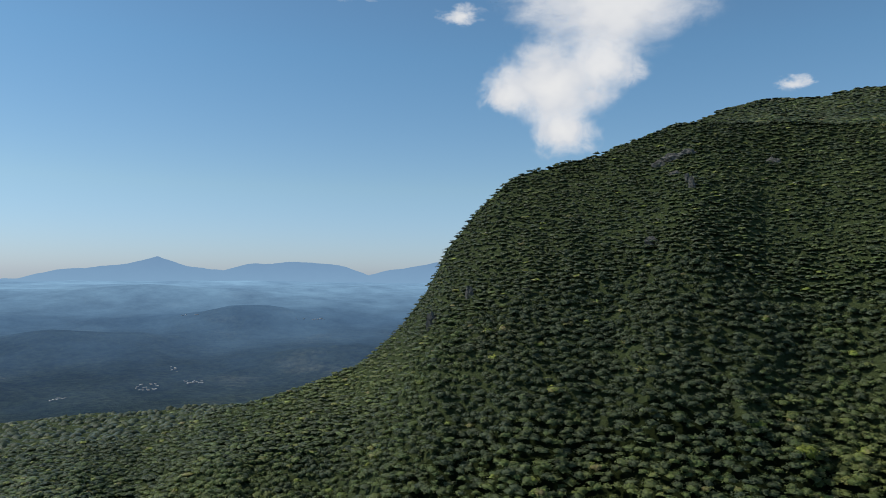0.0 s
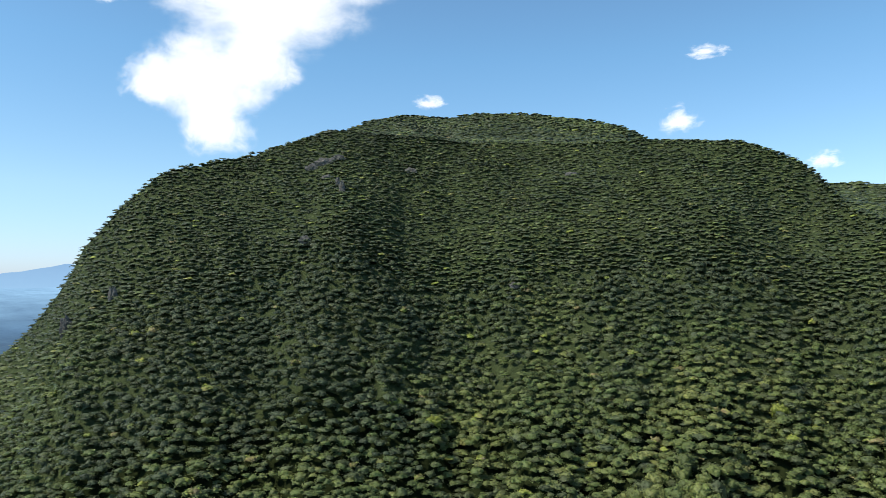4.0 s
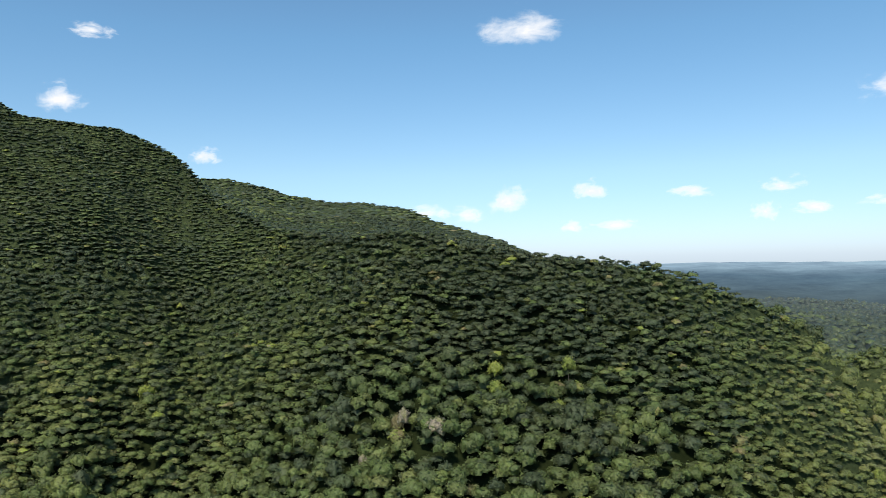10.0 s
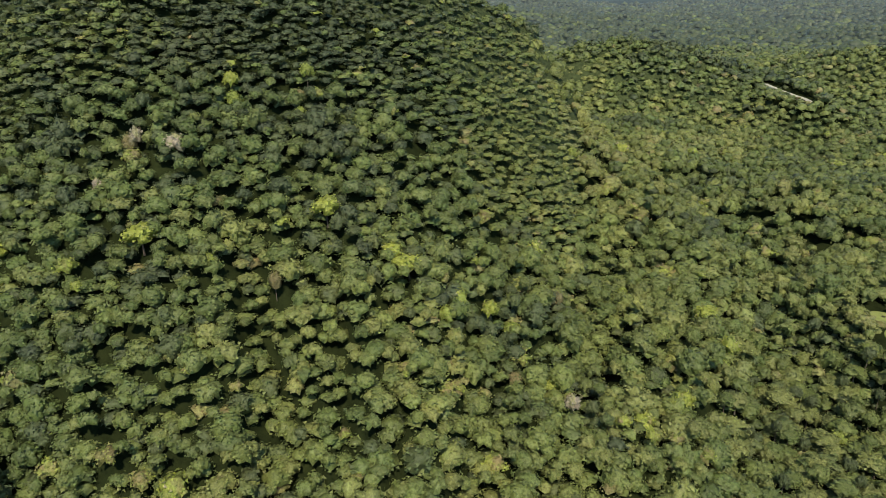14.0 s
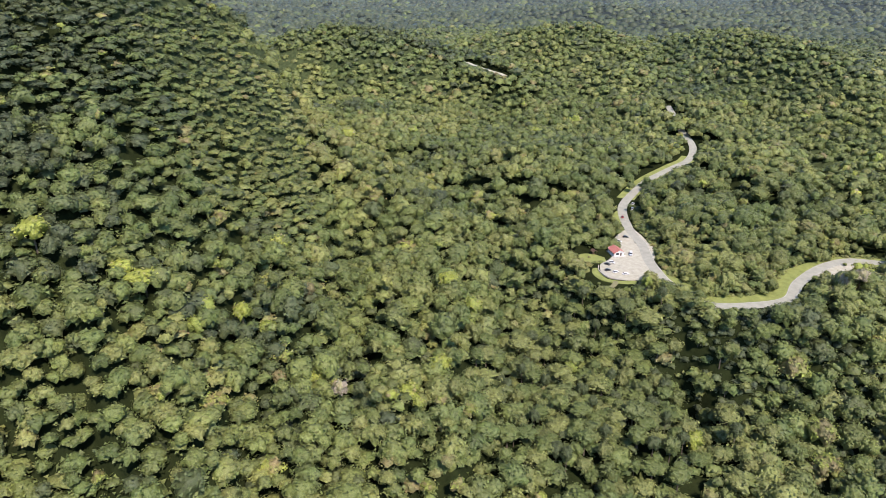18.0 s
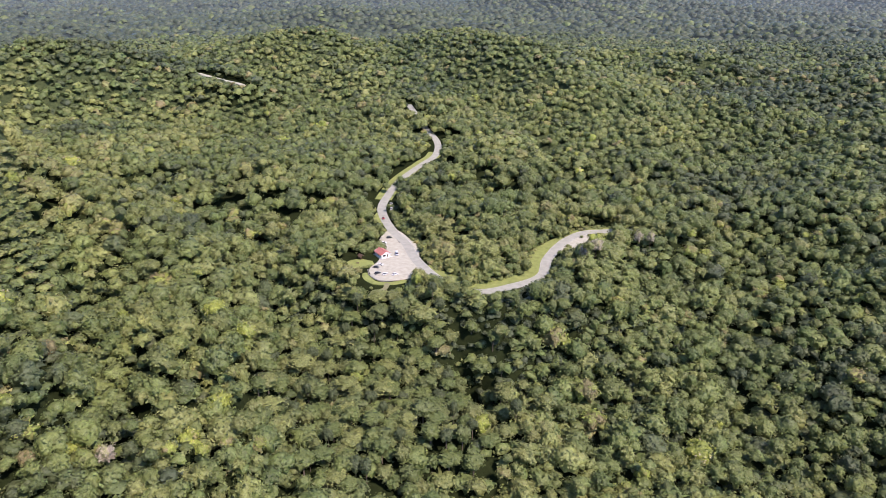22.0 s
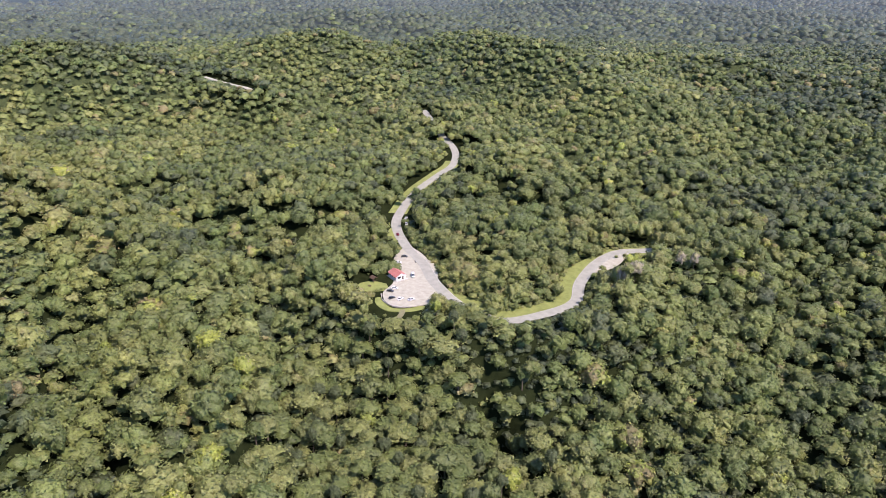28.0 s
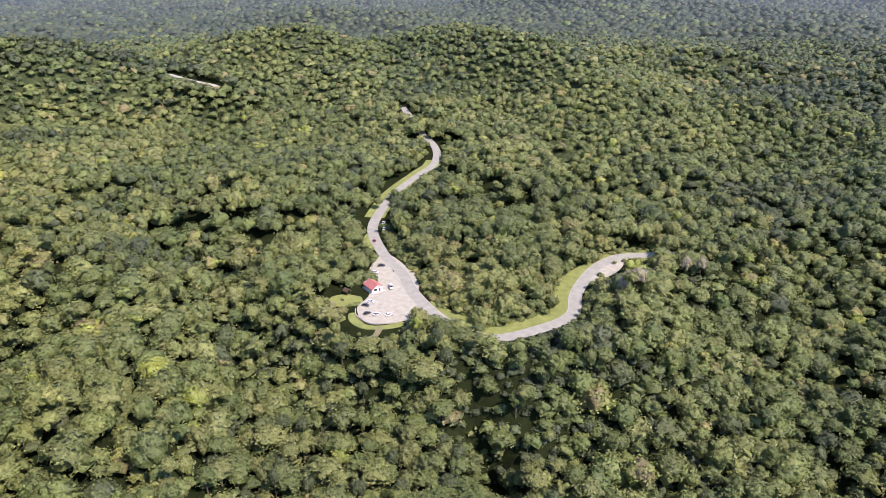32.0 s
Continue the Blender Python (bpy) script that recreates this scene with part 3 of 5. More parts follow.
def canopy_limit(x, y):
    """Highest treetop south of the road and the car park that keeps them in the camera's view."""
    cap = np.full(np.shape(x), 1e9)
    for px, py, pz in OPEN:
        wx, wy = 10 - px, -30 - py
        far = math.hypot(wx, wy)
        rise = (165 if py < 430 else 145) / far
        wx, wy = wx / far, wy / far
        s = (x - px) * wx + (y - py) * wy
        side = np.abs((x - px) * wy - (y - py) * wx)
        m = (s > 0) & (s < 45) & (side < 4.5)
        cap = np.where(m, np.minimum(cap, pz + rise * np.maximum(s - 1.5, 0)), cap)
    return cap


def tints_for(x, y, rng):
    """Leaf colours: mostly mid greens in drifts, here and there a yellow-green or pale crown."""
    # mountain and its southern flank darker: their dim light is put into the tint
    t = 0.40 + 0.14 * waves(x, y, 90, 31, 2) + rng.normal(0, 0.13, len(x)) - 0.12 * step01(x, -20, 90) - 0.34 * step01(land(x, y), 50, 200) + (0.12 * waves(x, y, 130, 33, 2) + 0.12 * waves(x, y, 45, 35, 2)) * step01(-x - 0.3 * y, 150, 300) - 0.2 * step01(-x - 0.9 * y, 420, 640) * step01(x, -480, -270)
    t = np.clip(t + 0.14 * bell(x, y, -95, 345, 70, 60), 0.05, 0.75)
    q = rng.uniform(0, 1, len(x)) + 0.02 * step01(land(x, y), 40, 90)
    t = np.where(q < 0.03, 0.88, np.where(q < 0.038, 0.93, t))
    return t


FINE, HALF, MID, COARSE, ROUGH = (cap_of_sphere(n, low) for n, low in ((110, -0.42), (64, -0.4), (32, -0.35), (16, -0.3), (11, -0.2)))
NEAR_C = [lumpy_crown(rng, FINE, rng.randint(11, 22), (0.2, 0.38), 290, 0.088) for _ in range(24)]
HALF_C = [lumpy_crown(rng, HALF, rng.randint(9, 16), (0.24, 0.42), 140, 0.115) for _ in range(20)]
MID_C = [lumpy_crown(rng, MID, rng.randint(8, 12), (0.28, 0.46), 62, 0.16) for _ in range(16)]
SLOPE_C = [lumpy_crown(rng, COARSE, rng.randint(7, 11), (0.3, 0.46), 40, 0.18) for _ in range(16)]
FAR_C = [lumpy_crown(rng, COARSE, rng.randint(6, 9), (0.36, 0.52), 20, 0.23) for _ in range(14)]
SCRUB_C = [lumpy_crown(rng, ROUGH, rng.randint(5, 7), (0.45, 0.6), 8, 0.3) for _ in range(12)]
HAZE_C = [lumpy_crown(rng, ROUGH, rng.randint(4, 6), (0.5, 0.65)) for _ in range(12)]


def belt(name, spacing, r0, r1, keep, crowns, size, label, flat=1.0, rough=1.3, squash=1.0, shade=0.0, material=None):
    x, y = scatter(spacing, r0, r1, keep)
    rad = size[0] + (size[1] - size[0]) * rng.uniform(0, 1, len(x)) ** 1.6
    m = clear_of_road(x, y, rad) & (~taken(x, y) | (name == "understorey"))
    if name == "understorey":
        m &= canopy_limit(x, y) > 1e8
    x, y, rad = x[m], y[m], rad[m]
    tall = stature(x, y)
    rad = rad * (0.5 + 0.5 * tall)
    z = land(x, y) + TREE * flat * tall - rad * 0.72 * squash + rng.normal(0, rough, len(x)) + rough * waves(x, y, 30, 41, 2)
    cap = canopy_limit(x, y)
    low = z + rad * 1.05 * squash > cap
    rad = np.where(low, np.clip(cap * 0.55, 1.2, rad), rad)
    z = np.where(low, np.minimum(z, np.maximum(cap - rad * 1.05 * squash, land(x, y) - 0.5)), z)
    # shade lowers the leaf tint: painted dimness for low, hidden and far belts
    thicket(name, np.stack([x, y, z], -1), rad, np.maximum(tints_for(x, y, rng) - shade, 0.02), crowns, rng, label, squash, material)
    return len(x)


# trees that stand out by colour: place and leaf tint
SHOWY = {
    "yellow": (0.96, "bright yellow-green flowering tree above the forest canopy", [
        (-186, 84), (-152, 134), (-45, 193), (-202, 197), (-253, 2), (-227, 31), (-218, 69), (-278, -139), (-263, -77),
        (-389, -218), (-333, -20), (-278, -378), (-297, -136)]),
    "lime": (0.90, "fresh lime-green rounded tree in the forest", [
        (-121, 207), (-174, 184), (-367, 223), (-244, 174), (-111, 271), (-325, -21), (-245, -53), (-207, 40), (-332, 20), (-315, 10), (-269, -399)]),
    "rust": (0.82, "olive-brown tree with drying leaves in the forest", [(-189, 66), (-228, -30), (-313, -73), (-236, 120)]),
    "pale": (1.0, "pale pinkish-grey blossoming tree in the forest", [
        (-169, 84), (-22, 356), (-16, 344), (-23, 337), (7, 384), (15, 383), (-312, -70), (-298, -54), (-303, -90)]),
}
showy_at = np.array([p for v in SHOWY.values() for p in v[2]], float)
GROVE = np.array((-98.0, 196.0))      # the grove below the car park, whose trees are things of their own


def taken(x, y):
    m = np.hypot(x - GROVE[0], y - GROVE[1]) < 70
    for px, py in showy_at:
        m |= np.hypot(x - px, y - py) < 3.2
    return m


FOREST = "dense green rainforest canopy with rounded crowns"
belt("forest_near", 8.9, 190, 640, lambda r, u: (u > -56) & (u < 24) & ((r < 385) | by_road(r, u)), NEAR_C, (3.2, 9.6), FOREST + ", some yellow-green", 1.0, 2.8, 1.15)
belt("forest_shoulder", 7.0, 190, 385, lambda r, u: (u > -122) & (u <= -56), HALF_C, (3.0, 7.2), FOREST + " on the mountain's shoulder", 1.0, 2.2, 1.08)
belt("forest_valley", 8.6, 385, 640, lambda r, u: ((u > -52) | ((u > -64) & (r > 570))) & (u < 26) & ~by_road(r, u), HALF_C, (3.6, 9.2), FOREST + " round the road", 1.0, 2.6, 1.12)
belt("forest_hills", 7.7, 640, 860, lambda r, u: (u > -64) & (u < 26), MID_C, (4.4, 8.6), FOREST + " on rolling hills", 1.0, 2.2, 1.1)
belt("forest_slope", 5.2, 320, 570, lambda r, u: ((u > -200) & (u <= -122)) | ((u > -122) & (u <= -52) & (r > 385)), SLOPE_C, (3.0, 5.8), FOREST + " on the mountain slope", 1.0, 1.0, 0.75)
belt("forest_upper_slope", 4.7, 570, 850, lambda r, u: (u > -200) & (u <= -64), SCRUB_C, (3.3, 5.6), "low dense forest on the steep upper mountain", 0.98, 0.45, 0.52)
belt("forest_summit", 8.2, 850, 1260, lambda r, u: (u > -152) & (u <= -64), HAZE_C, (5.8, 8.2), "low green scrub, flattened for a smooth summit skyline", 0.92, 0.3, 0.42)
belt("forest_far", 8.6, 860, 1240, lambda r, u: (u > -64) & (u < 28), FAR_C, (5.2, 8.8), "distant green forest canopy on hills", 1.0, 2.2, 1.0, 0.08)
belt("backdrop_hill_forest", 10.6, 1240, 1700, lambda r, u: (u > -64) & (u < 28), SCRUB_C, (6.6, 10.0), "far green forest canopy on low hills, thin haze painted on", 1.0, 2.0, 1.0, 0.14, HAZE_GLOW_LEAF)
belt("backdrop_distant_forest", 20.0, 1700, 2950, lambda r, u: (u > -64) & (u < 28), HAZE_C, (11, 17), "distant forest canopy on low hills with painted haze", 1.0, 1.6, 1.0, 0.42, HAZE_GLOW_LEAF)
belt("forest_below_mountain", 16.5, 150, 1540, lambda r, u: ((u <= -152) & (r > 850)) | ((u >= 24) & (r >= 420) & (r < 800)) | (u <= -198), HAZE_C, (10, 13), "green forest on the mountain's foot, shade put into leaf tint", shade=0.26)
belt("understorey", 8.8, 190, 500, lambda r, u: (u > -122) & (u < 26), SLOPE_C, (4.4, 6.2), "lower trees filling canopy gaps, shade put into leaf tint", 0.55, 0.8, 0.85, 0.08)
belt("forest_infill", 7.2, 300, 560, lambda r, u: np.hypot(r * np.sin(np.radians(u)) + C[0] + 90, r * np.cos(np.radians(u)) + C[1] - 362) < 80, HALF_C, (2.8, 4.8), "smaller green trees between the crowns beside the road", 0.7, 1.0, 1.0, 0.06)
belt("forest_east", 10.0, 190, 420, lambda r, u: u >= 24, FAR_C, (5.0, 8.8), FOREST + " on the slope away from the road", 1.0, 2.0, 1.1)
belt("forest_under_mountain", 9.4, 190, 320, lambda r, u: u <= -122, FAR_C, (4.6, 8.4), FOREST + " at the foot of the mountain slope", 1.0, 2.0, 1.1)
belt("forest_hollow", 8.6, 0, 190, lambda r, u: r < 190, MID_C, (4.0, 8.8), FOREST + " in the hollow under the mountain", 1.0, 2.0, 1.1)


sx, sy = scatter(2.6, 300, 820, lambda r, u: (u > -50) & (u < 10))
lane_d, _ = near_lane(sx, sy)
edge_m = (lane_d > 5.6) & (lane_d < 10.5) & (np.hypot(sx - LOT[0], sy - LOT[1]) > 30) & ~(inner(sx, sy) & (lane_d < 14)) & (np.hypot(sx + 29, sy - 380) > 13) & (rng.uniform(0, 1, len(sx)) < 0.7)
sx, sy = sx[edge_m], sy[edge_m]
thicket("roadside_shrubs", np.stack([sx, sy, land(sx, sy) - 0.3], -1), rng.uniform(1.3, 2.6, len(sx)), tints_for(sx, sy, rng), HALF_C, rng, "low leafy shrubs along the road's edge")
ex, ey = scatter(2.6, 300, 560, lambda r, u: (u > -40) & (u < 0))
lane_d, _ = near_lane(ex, ey)
east_side = (ey > 296) & (ey < 400) & (ex > np.interp(ey, [291, 312, 336, 358, 390], [-104, -128, -146, -168, -190])) & (ex < -108)
edge_m = ((lane_d > 11.5) & (lane_d < 16.0) & inner(ex, ey) & (ex > -125)) | (east_side & (lane_d > 6.0) & (lane_d < 12.5))
ex, ey = ex[edge_m], ey[edge_m]
thicket("verge_shrubs", np.stack([ex, ey, land(ex, ey) - 0.3], -1), rng.uniform(1.4, 2.8, len(ex)), tints_for(ex, ey, rng), HALF_C, rng, "low leafy bushes where the forest meets the grass verge")


# scrub on the ground below the road and the car park, under the taller trees, whose shade is put into its tints
ux, uy = scatter(4.4, 250, 470, lambda r, u: (u > -36) & (u < 2))
lane_d, _ = near_lane(ux, uy)
low_m = (uy < np.interp(ux, [-190, -150, -110, -80, -40, 10], [300, 268, 286, 276, 310, 390])) & (uy > 222) & (lane_d > 6.5) & (np.hypot(ux - LOT[0], uy - LOT[1]) > 26)
low_m &= ~((np.abs(ux + 137) < 16) & (uy > 265)) & (np.hypot(ux + 29, uy - 382) > 9) & ~gully(ux, uy, 0.5)
ux, uy = ux[low_m], uy[low_m]
thicket("undergrowth", np.stack([ux, uy, land(ux, uy) - 0.6], -1), rng.uniform(2.2, 3.8, len(ux)), np.maximum(tints_for(ux, uy, rng) - 0.34, 0.02), FAR_C, rng, "low bushes below the road, shade put into leaf tint")


def trunk_mesh(rng, height):
    """A tapered trunk with four limbs that reach into the crown."""
    bm = bmesh.new()
    tube(0, 0, -1.0, height, 0.34, 0.16, 8, bm)
    for k in range(4):
        a = k * 1.57 + rng.uniform(-0.4, 0.4)
        m = Matrix.Translation((0, 0, height * 0.72)) @ Matrix.Rotation(a, 4, "Z") @ Matrix.Rotation(0.75, 4, "Y") @ Matrix.Translation((0, 0, 1.5))
        bmesh.ops.create_cone(bm, cap_ends=True, segments=6, radius1=0.16, radius2=0.06, depth=3.2, matrix=m)
    me = bpy.data.meshes.new("trunk")
    bm.to_mesh(me)
    bm.free()
    me.materials.append(BARK)
    return me


def make_tree(tint, label, group, radius=4.6):
    """A forest tree with its base at the origin."""
    tree = tagged(new("tree"), label, "tree", group)
    trunk = new("trunk", trunk_mesh(rng, TREE - 3.0))
    trunk.parent = tree
    v, f, t = lumpy_crown(rng, FINE, rng.randint(13, 24), (0.2, 0.36), 300, 0.085)
    v = v * radius
    v[:, 2] = v[:, 2] * 1.05 + TREE - radius * 0.72
    leaves = new("crown", mesh_from("crown", v, f, LEAF, np.clip(tint + t * 0.4, 0, 1)))
    leaves.parent = tree
    return tree


def tree_pose(x, y):
    z = float(land(np.array([x]), np.array([y]))[0]) - TREE * (1 - float(stature(np.array([x]), np.array([y]))[0]))
    top, cap = z + TREE + 2.0, float(canopy_limit(np.array([x]), np.array([y]))[0])
    k = min(1.0, max(0.3, 1 - (top - cap) / (TREE + 2.0))) if cap < top else 1.0
    wide = 0.72 + 0.7 * rng.uniform() ** 1.4
    z += rng.normal(0, 2.4)
    return Matrix.LocRotScale((x, y, z), Euler((0, 0, rng.uniform(0, 6.28))), Vector((wide * (0.4 + 0.6 * k), wide * (0.4 + 0.6 * k), k * rng.uniform(0.92, 1.18))))


for kind, (tint, label, places) in SHOWY.items():
    first = None
    for x, y in places:
        if first is None:
            first = make_tree(tint, label, "showy forest trees", 5.6)
            first.matrix_basis = tree_pose(x, y)
        else:
            copy_thing(first, tree_pose(x, y))

GREENS = [(0.12, "dark blue-green rainforest tree with a rounded crown"), (0.3, "deep green rainforest tree with a lumpy crown"),
          (0.42, "mid-green rainforest tree with a broad crown"), (0.55, "olive-green rainforest tree with a domed crown"),
          (0.68, "light olive-green rainforest tree with clustered leaves"), (0.36, "green rainforest tree with a ragged crown"),
          (0.48, "grass-green rainforest tree with a spreading crown")]
models = [make_tree(t, lab, "trees below the car park", 4.2 + 0.35 * k) for k, (t, lab) in enumerate(GREENS)]
gx_, gy_ = scatter(8.4, 150, 460, lambda r, u: u > -90)
near_grove = (np.hypot(gx_ - GROVE[0], gy_ - GROVE[1]) < 69) & clear_of_road(gx_, gy_, 6.5)
for k, (x, y) in enumerate(zip(gx_[near_grove], gy_[near_grove])):
    if np.hypot(showy_at[:, 0] - x, showy_at[:, 1] - y).min() < 4.5:
        continue
    if k < len(models):
        models[k].matrix_basis = tree_pose(x, y)
    else:
        copy_thing(models[rng.randint(len(models))], tree_pose(x, y))


# tall trees that hide the low side of the road's loop
for x, y, wide, high in ((-108, 282, 0.9, 0.6), (-102, 279, 1.1, 0.66), (-96, 276.5, 1.0, 0.6), (-89, 274, 1.2, 0.7), (-82, 273, 1.0, 0.6)):
    copy_thing(models[rng.randint(len(models))], Matrix.LocRotScale((x, y, float(land(np.array([x]), np.array([y]))[0])), Euler((0, 0, rng.uniform(0, 6.28))), Vector((wide, wide, high))))


# ---- road, car park ----
def ribbon(name, line, left, right, lift, material, thick=0.3):
    """A strip along a line of points, from left to right of it (metres, right is positive)."""
    d = np.gradient(line[:, :2], axis=0)
    d /= np.linalg.norm(d, axis=1)[:, None]
    nrm = np.stack([d[:, 1], -d[:, 0]], -1)
    left, right = np.broadcast_to(left, len(line)), np.broadcast_to(right, len(line))
    rows = []
    for off, dz in ((left, -thick), (left, 0), (left, 0), (right, 0), (right, 0), (right, -thick)):
        p = line[:, :2] + nrm * off[:, None]
        rows.append(np.column_stack([p, line[:, 2] + lift + dz]))
    v = np.stack(rows, 1).reshape(-1, 3)
    f = grid_faces(len(line), 6, False).reshape(-1, 5, 4)[:, (0, 2, 4)].reshape(-1, 4)
    return new(name, mesh_from(name, v, f, material, smooth=True))


tagged(ribbon("road", MAIN, -3.5, 3.5, 0.02, ASPHALT), "sun-bleached grey asphalt mountain road", "road", kind="structure")
tagged(ribbon("road", UPPER, -3.2, 3.2, 0.05, GRAVEL), "pale stretch of mountain road between trees", "road", kind="structure")


def strip_of(cx, cy, radius):
    """The stretch of the road within a radius of a place."""
    d = np.hypot(MAIN[:, 0] - cx, MAIN[:, 1] - cy)
    ids = np.where(d < radius)[0]
    return MAIN[ids[0]:ids[-1] + 1]


def slab(name, outline, top, material, label, category, thick=0.4):
    """A flat area with the given outline, bevelled at its rim."""
    bm = bmesh.new()
    pts = spline(np.array([(*p, top) for p in outline + outline[:1]], float), 2.0)[:-1]
    face = bm.faces.new([bm.verts.new(p) for p in pts])
    if face.normal.z < 0:
        face.normal_flip()
    low = bmesh.ops.extrude_face_region(bm, geom=[face])
    bmesh.ops.translate(bm, verts=[g for g in low["geom"] if isinstance(g, bmesh.types.BMVert)], vec=(0, 0, -thick))
    bmesh.ops.recalc_face_normals(bm, faces=bm.faces)
    return tagged(part(name, bm, material), label, category, kind="structure")


slab("car_park", [(-147, 281), (-139, 276.5), (-131, 279), (-124, 284), (-116, 292), (-127, 312), (-142, 338), (-158, 354), (-168, 356), (-167, 338), (-160, 320), (-152, 304), (-152, 290)],
     -0.04, GRAVEL, "pale sunlit gravel car park beside the road", "car park")
slab("grass_lawn", [(-150, 284), (-146, 279), (-139, 274.5), (-131, 277), (-124, 283), (-121, 281), (-128, 274), (-140, 270.5), (-149, 275), (-153, 282)],
     -0.12, GRASS, "yellow-green mown grass below the car park wall", "lawn")
slab("path", [(-134, 274.5), (-131, 275), (-129.5, 269), (-130, 264), (-132, 264), (-132.5, 269)], -0.08, mottled("trodden_earth", (0.13, 0.13, 0.06), (0.26, 0.24, 0.13), 0.5), "worn pale footpath leading down from the lawn", "path")
slab("grass_bank", [(-155, 301), (-151, 294), (-157, 289), (-164, 287), (-169, 290), (-170, 296), (-164, 301)], -0.1, GRASS, "grassy bank beside the kiosk", "lawn")
slab("terrace", [(-171, 284), (-166, 282), (-163, 286), (-166, 290), (-171, 289)], 0.02, mottled("red_earth", (0.18, 0.13, 0.09), (0.34, 0.25, 0.18), 0.6), "bare reddish earth terrace near the kiosk", "terrace")
i0, i1 = np.argmin(np.hypot(MAIN[:, 0] + 36, MAIN[:, 1] - 390)), np.argmin(np.hypot(MAIN[:, 0] + 122, MAIN[:, 1] - 307))
low = MAIN[i0:i1]
tagged(ribbon("grass_verge", low, np.full(len(low), 3.6), 4.0 + 9.0 * np.clip(np.sin(np.linspace(0.05, 3.05, len(low))) * 1.7, 0, 1), -0.06, GRASS),
       "bright mown grass verge along the curving road", "verge", kind="structure")
bend = strip_of(-38, 380, 25)
tagged(ribbon("road_shoulder", bend, -3.6 - 8.5 * np.sin(np.linspace(0.1, 3.0, len(bend))), -3.4, -0.04, GRAVEL),
       "pale gravel shoulder on the inside of the bend", "shoulder", kind="structure")
bend = strip_of(-28, 392, 22)
tagged(ribbon("grass_strip", bend, 3.6, 7.2, -0.06, GRASS), "narrow grass strip beside the road", "verge", kind="structure")
bend = strip_of(-14, 404, 13)
tagged(ribbon("grass_patch", bend, -3.6 - 7.0 * np.sin(np.linspace(0.1, 3.0, len(bend))), -3.5, -0.06, GRASS), "small grass patch inside the road bend", "verge", kind="structure")
edge = strip_of(-180, 374, 15)
tagged(ribbon("grass_patch", edge, -3.6 - 4.8 * np.sin(np.linspace(0.1, 3.0, len(edge))), -3.5, -0.06, GRASS), "sunlit grass patch beside the road", "verge", kind="structure")
east = strip_of(-140, 336, 22)
tagged(ribbon("road_bank", east, 3.4, 3.5 + 3.0 * np.sin(np.linspace(0.1, 3.0, len(east))), -0.03, GRAVEL), "bare pale earth bank at the road edge", "bank", kind="structure")
upper = strip_of(-203, 480, 70)
tagged(ribbon("grass_margin", upper, -8.8, -3.5, -0.05, GRASS), "light green grassy margin along the road", "verge", kind="structure")
tagged(ribbon("grass_margin", upper, 3.5, 5.4, -0.05, GRASS), "light green grassy margin along the road", "verge", kind="structure")
line_part = strip_of(-135, 326, 55)
for off in (3.15,):
    tagged(ribbon("road_line", line_part, off, off + 0.16, 0.03, PAINT, 0.008), "worn white painted road edge line", "road line", kind="structure")
line_part = strip_of(-46, 352, 62)
for off in (-3.3, 3.15):
    tagged(ribbon("road_line", line_part, off, off + 0.1, 0.03, PAINT, 0.008), "worn white painted road edge line", "road line", kind="structure")


# ---- kiosk with a red gable roof ----
def gable(length, half, rise, over=0.5):
    """Two roof slopes as thick slabs, ridge along x, eaves at z = 0."""
    out = []
    for side in (-1, 1):
        bm = bmesh.new()
        ax, ay = length / 2 + over, half + over
        drop = rise * over / half
        low, high = (side * ay, -drop), (0.0, rise)
        v = [bm.verts.new((sx * ax, y, z + dz)) for dz in (0, 0.16) for sx in (-1, 1) for y, z in (low, high)]
        for q in ((0, 1, 3, 2), (4, 6, 7, 5), (0, 2, 6, 4), (1, 5, 7, 3), (0, 4, 5, 1), (2, 3, 7, 6)):
            bm.faces.new([v[i] for i in q])
        bmesh.ops.recalc_face_normals(bm, faces=bm.faces)
        out.append(bm)
    return out


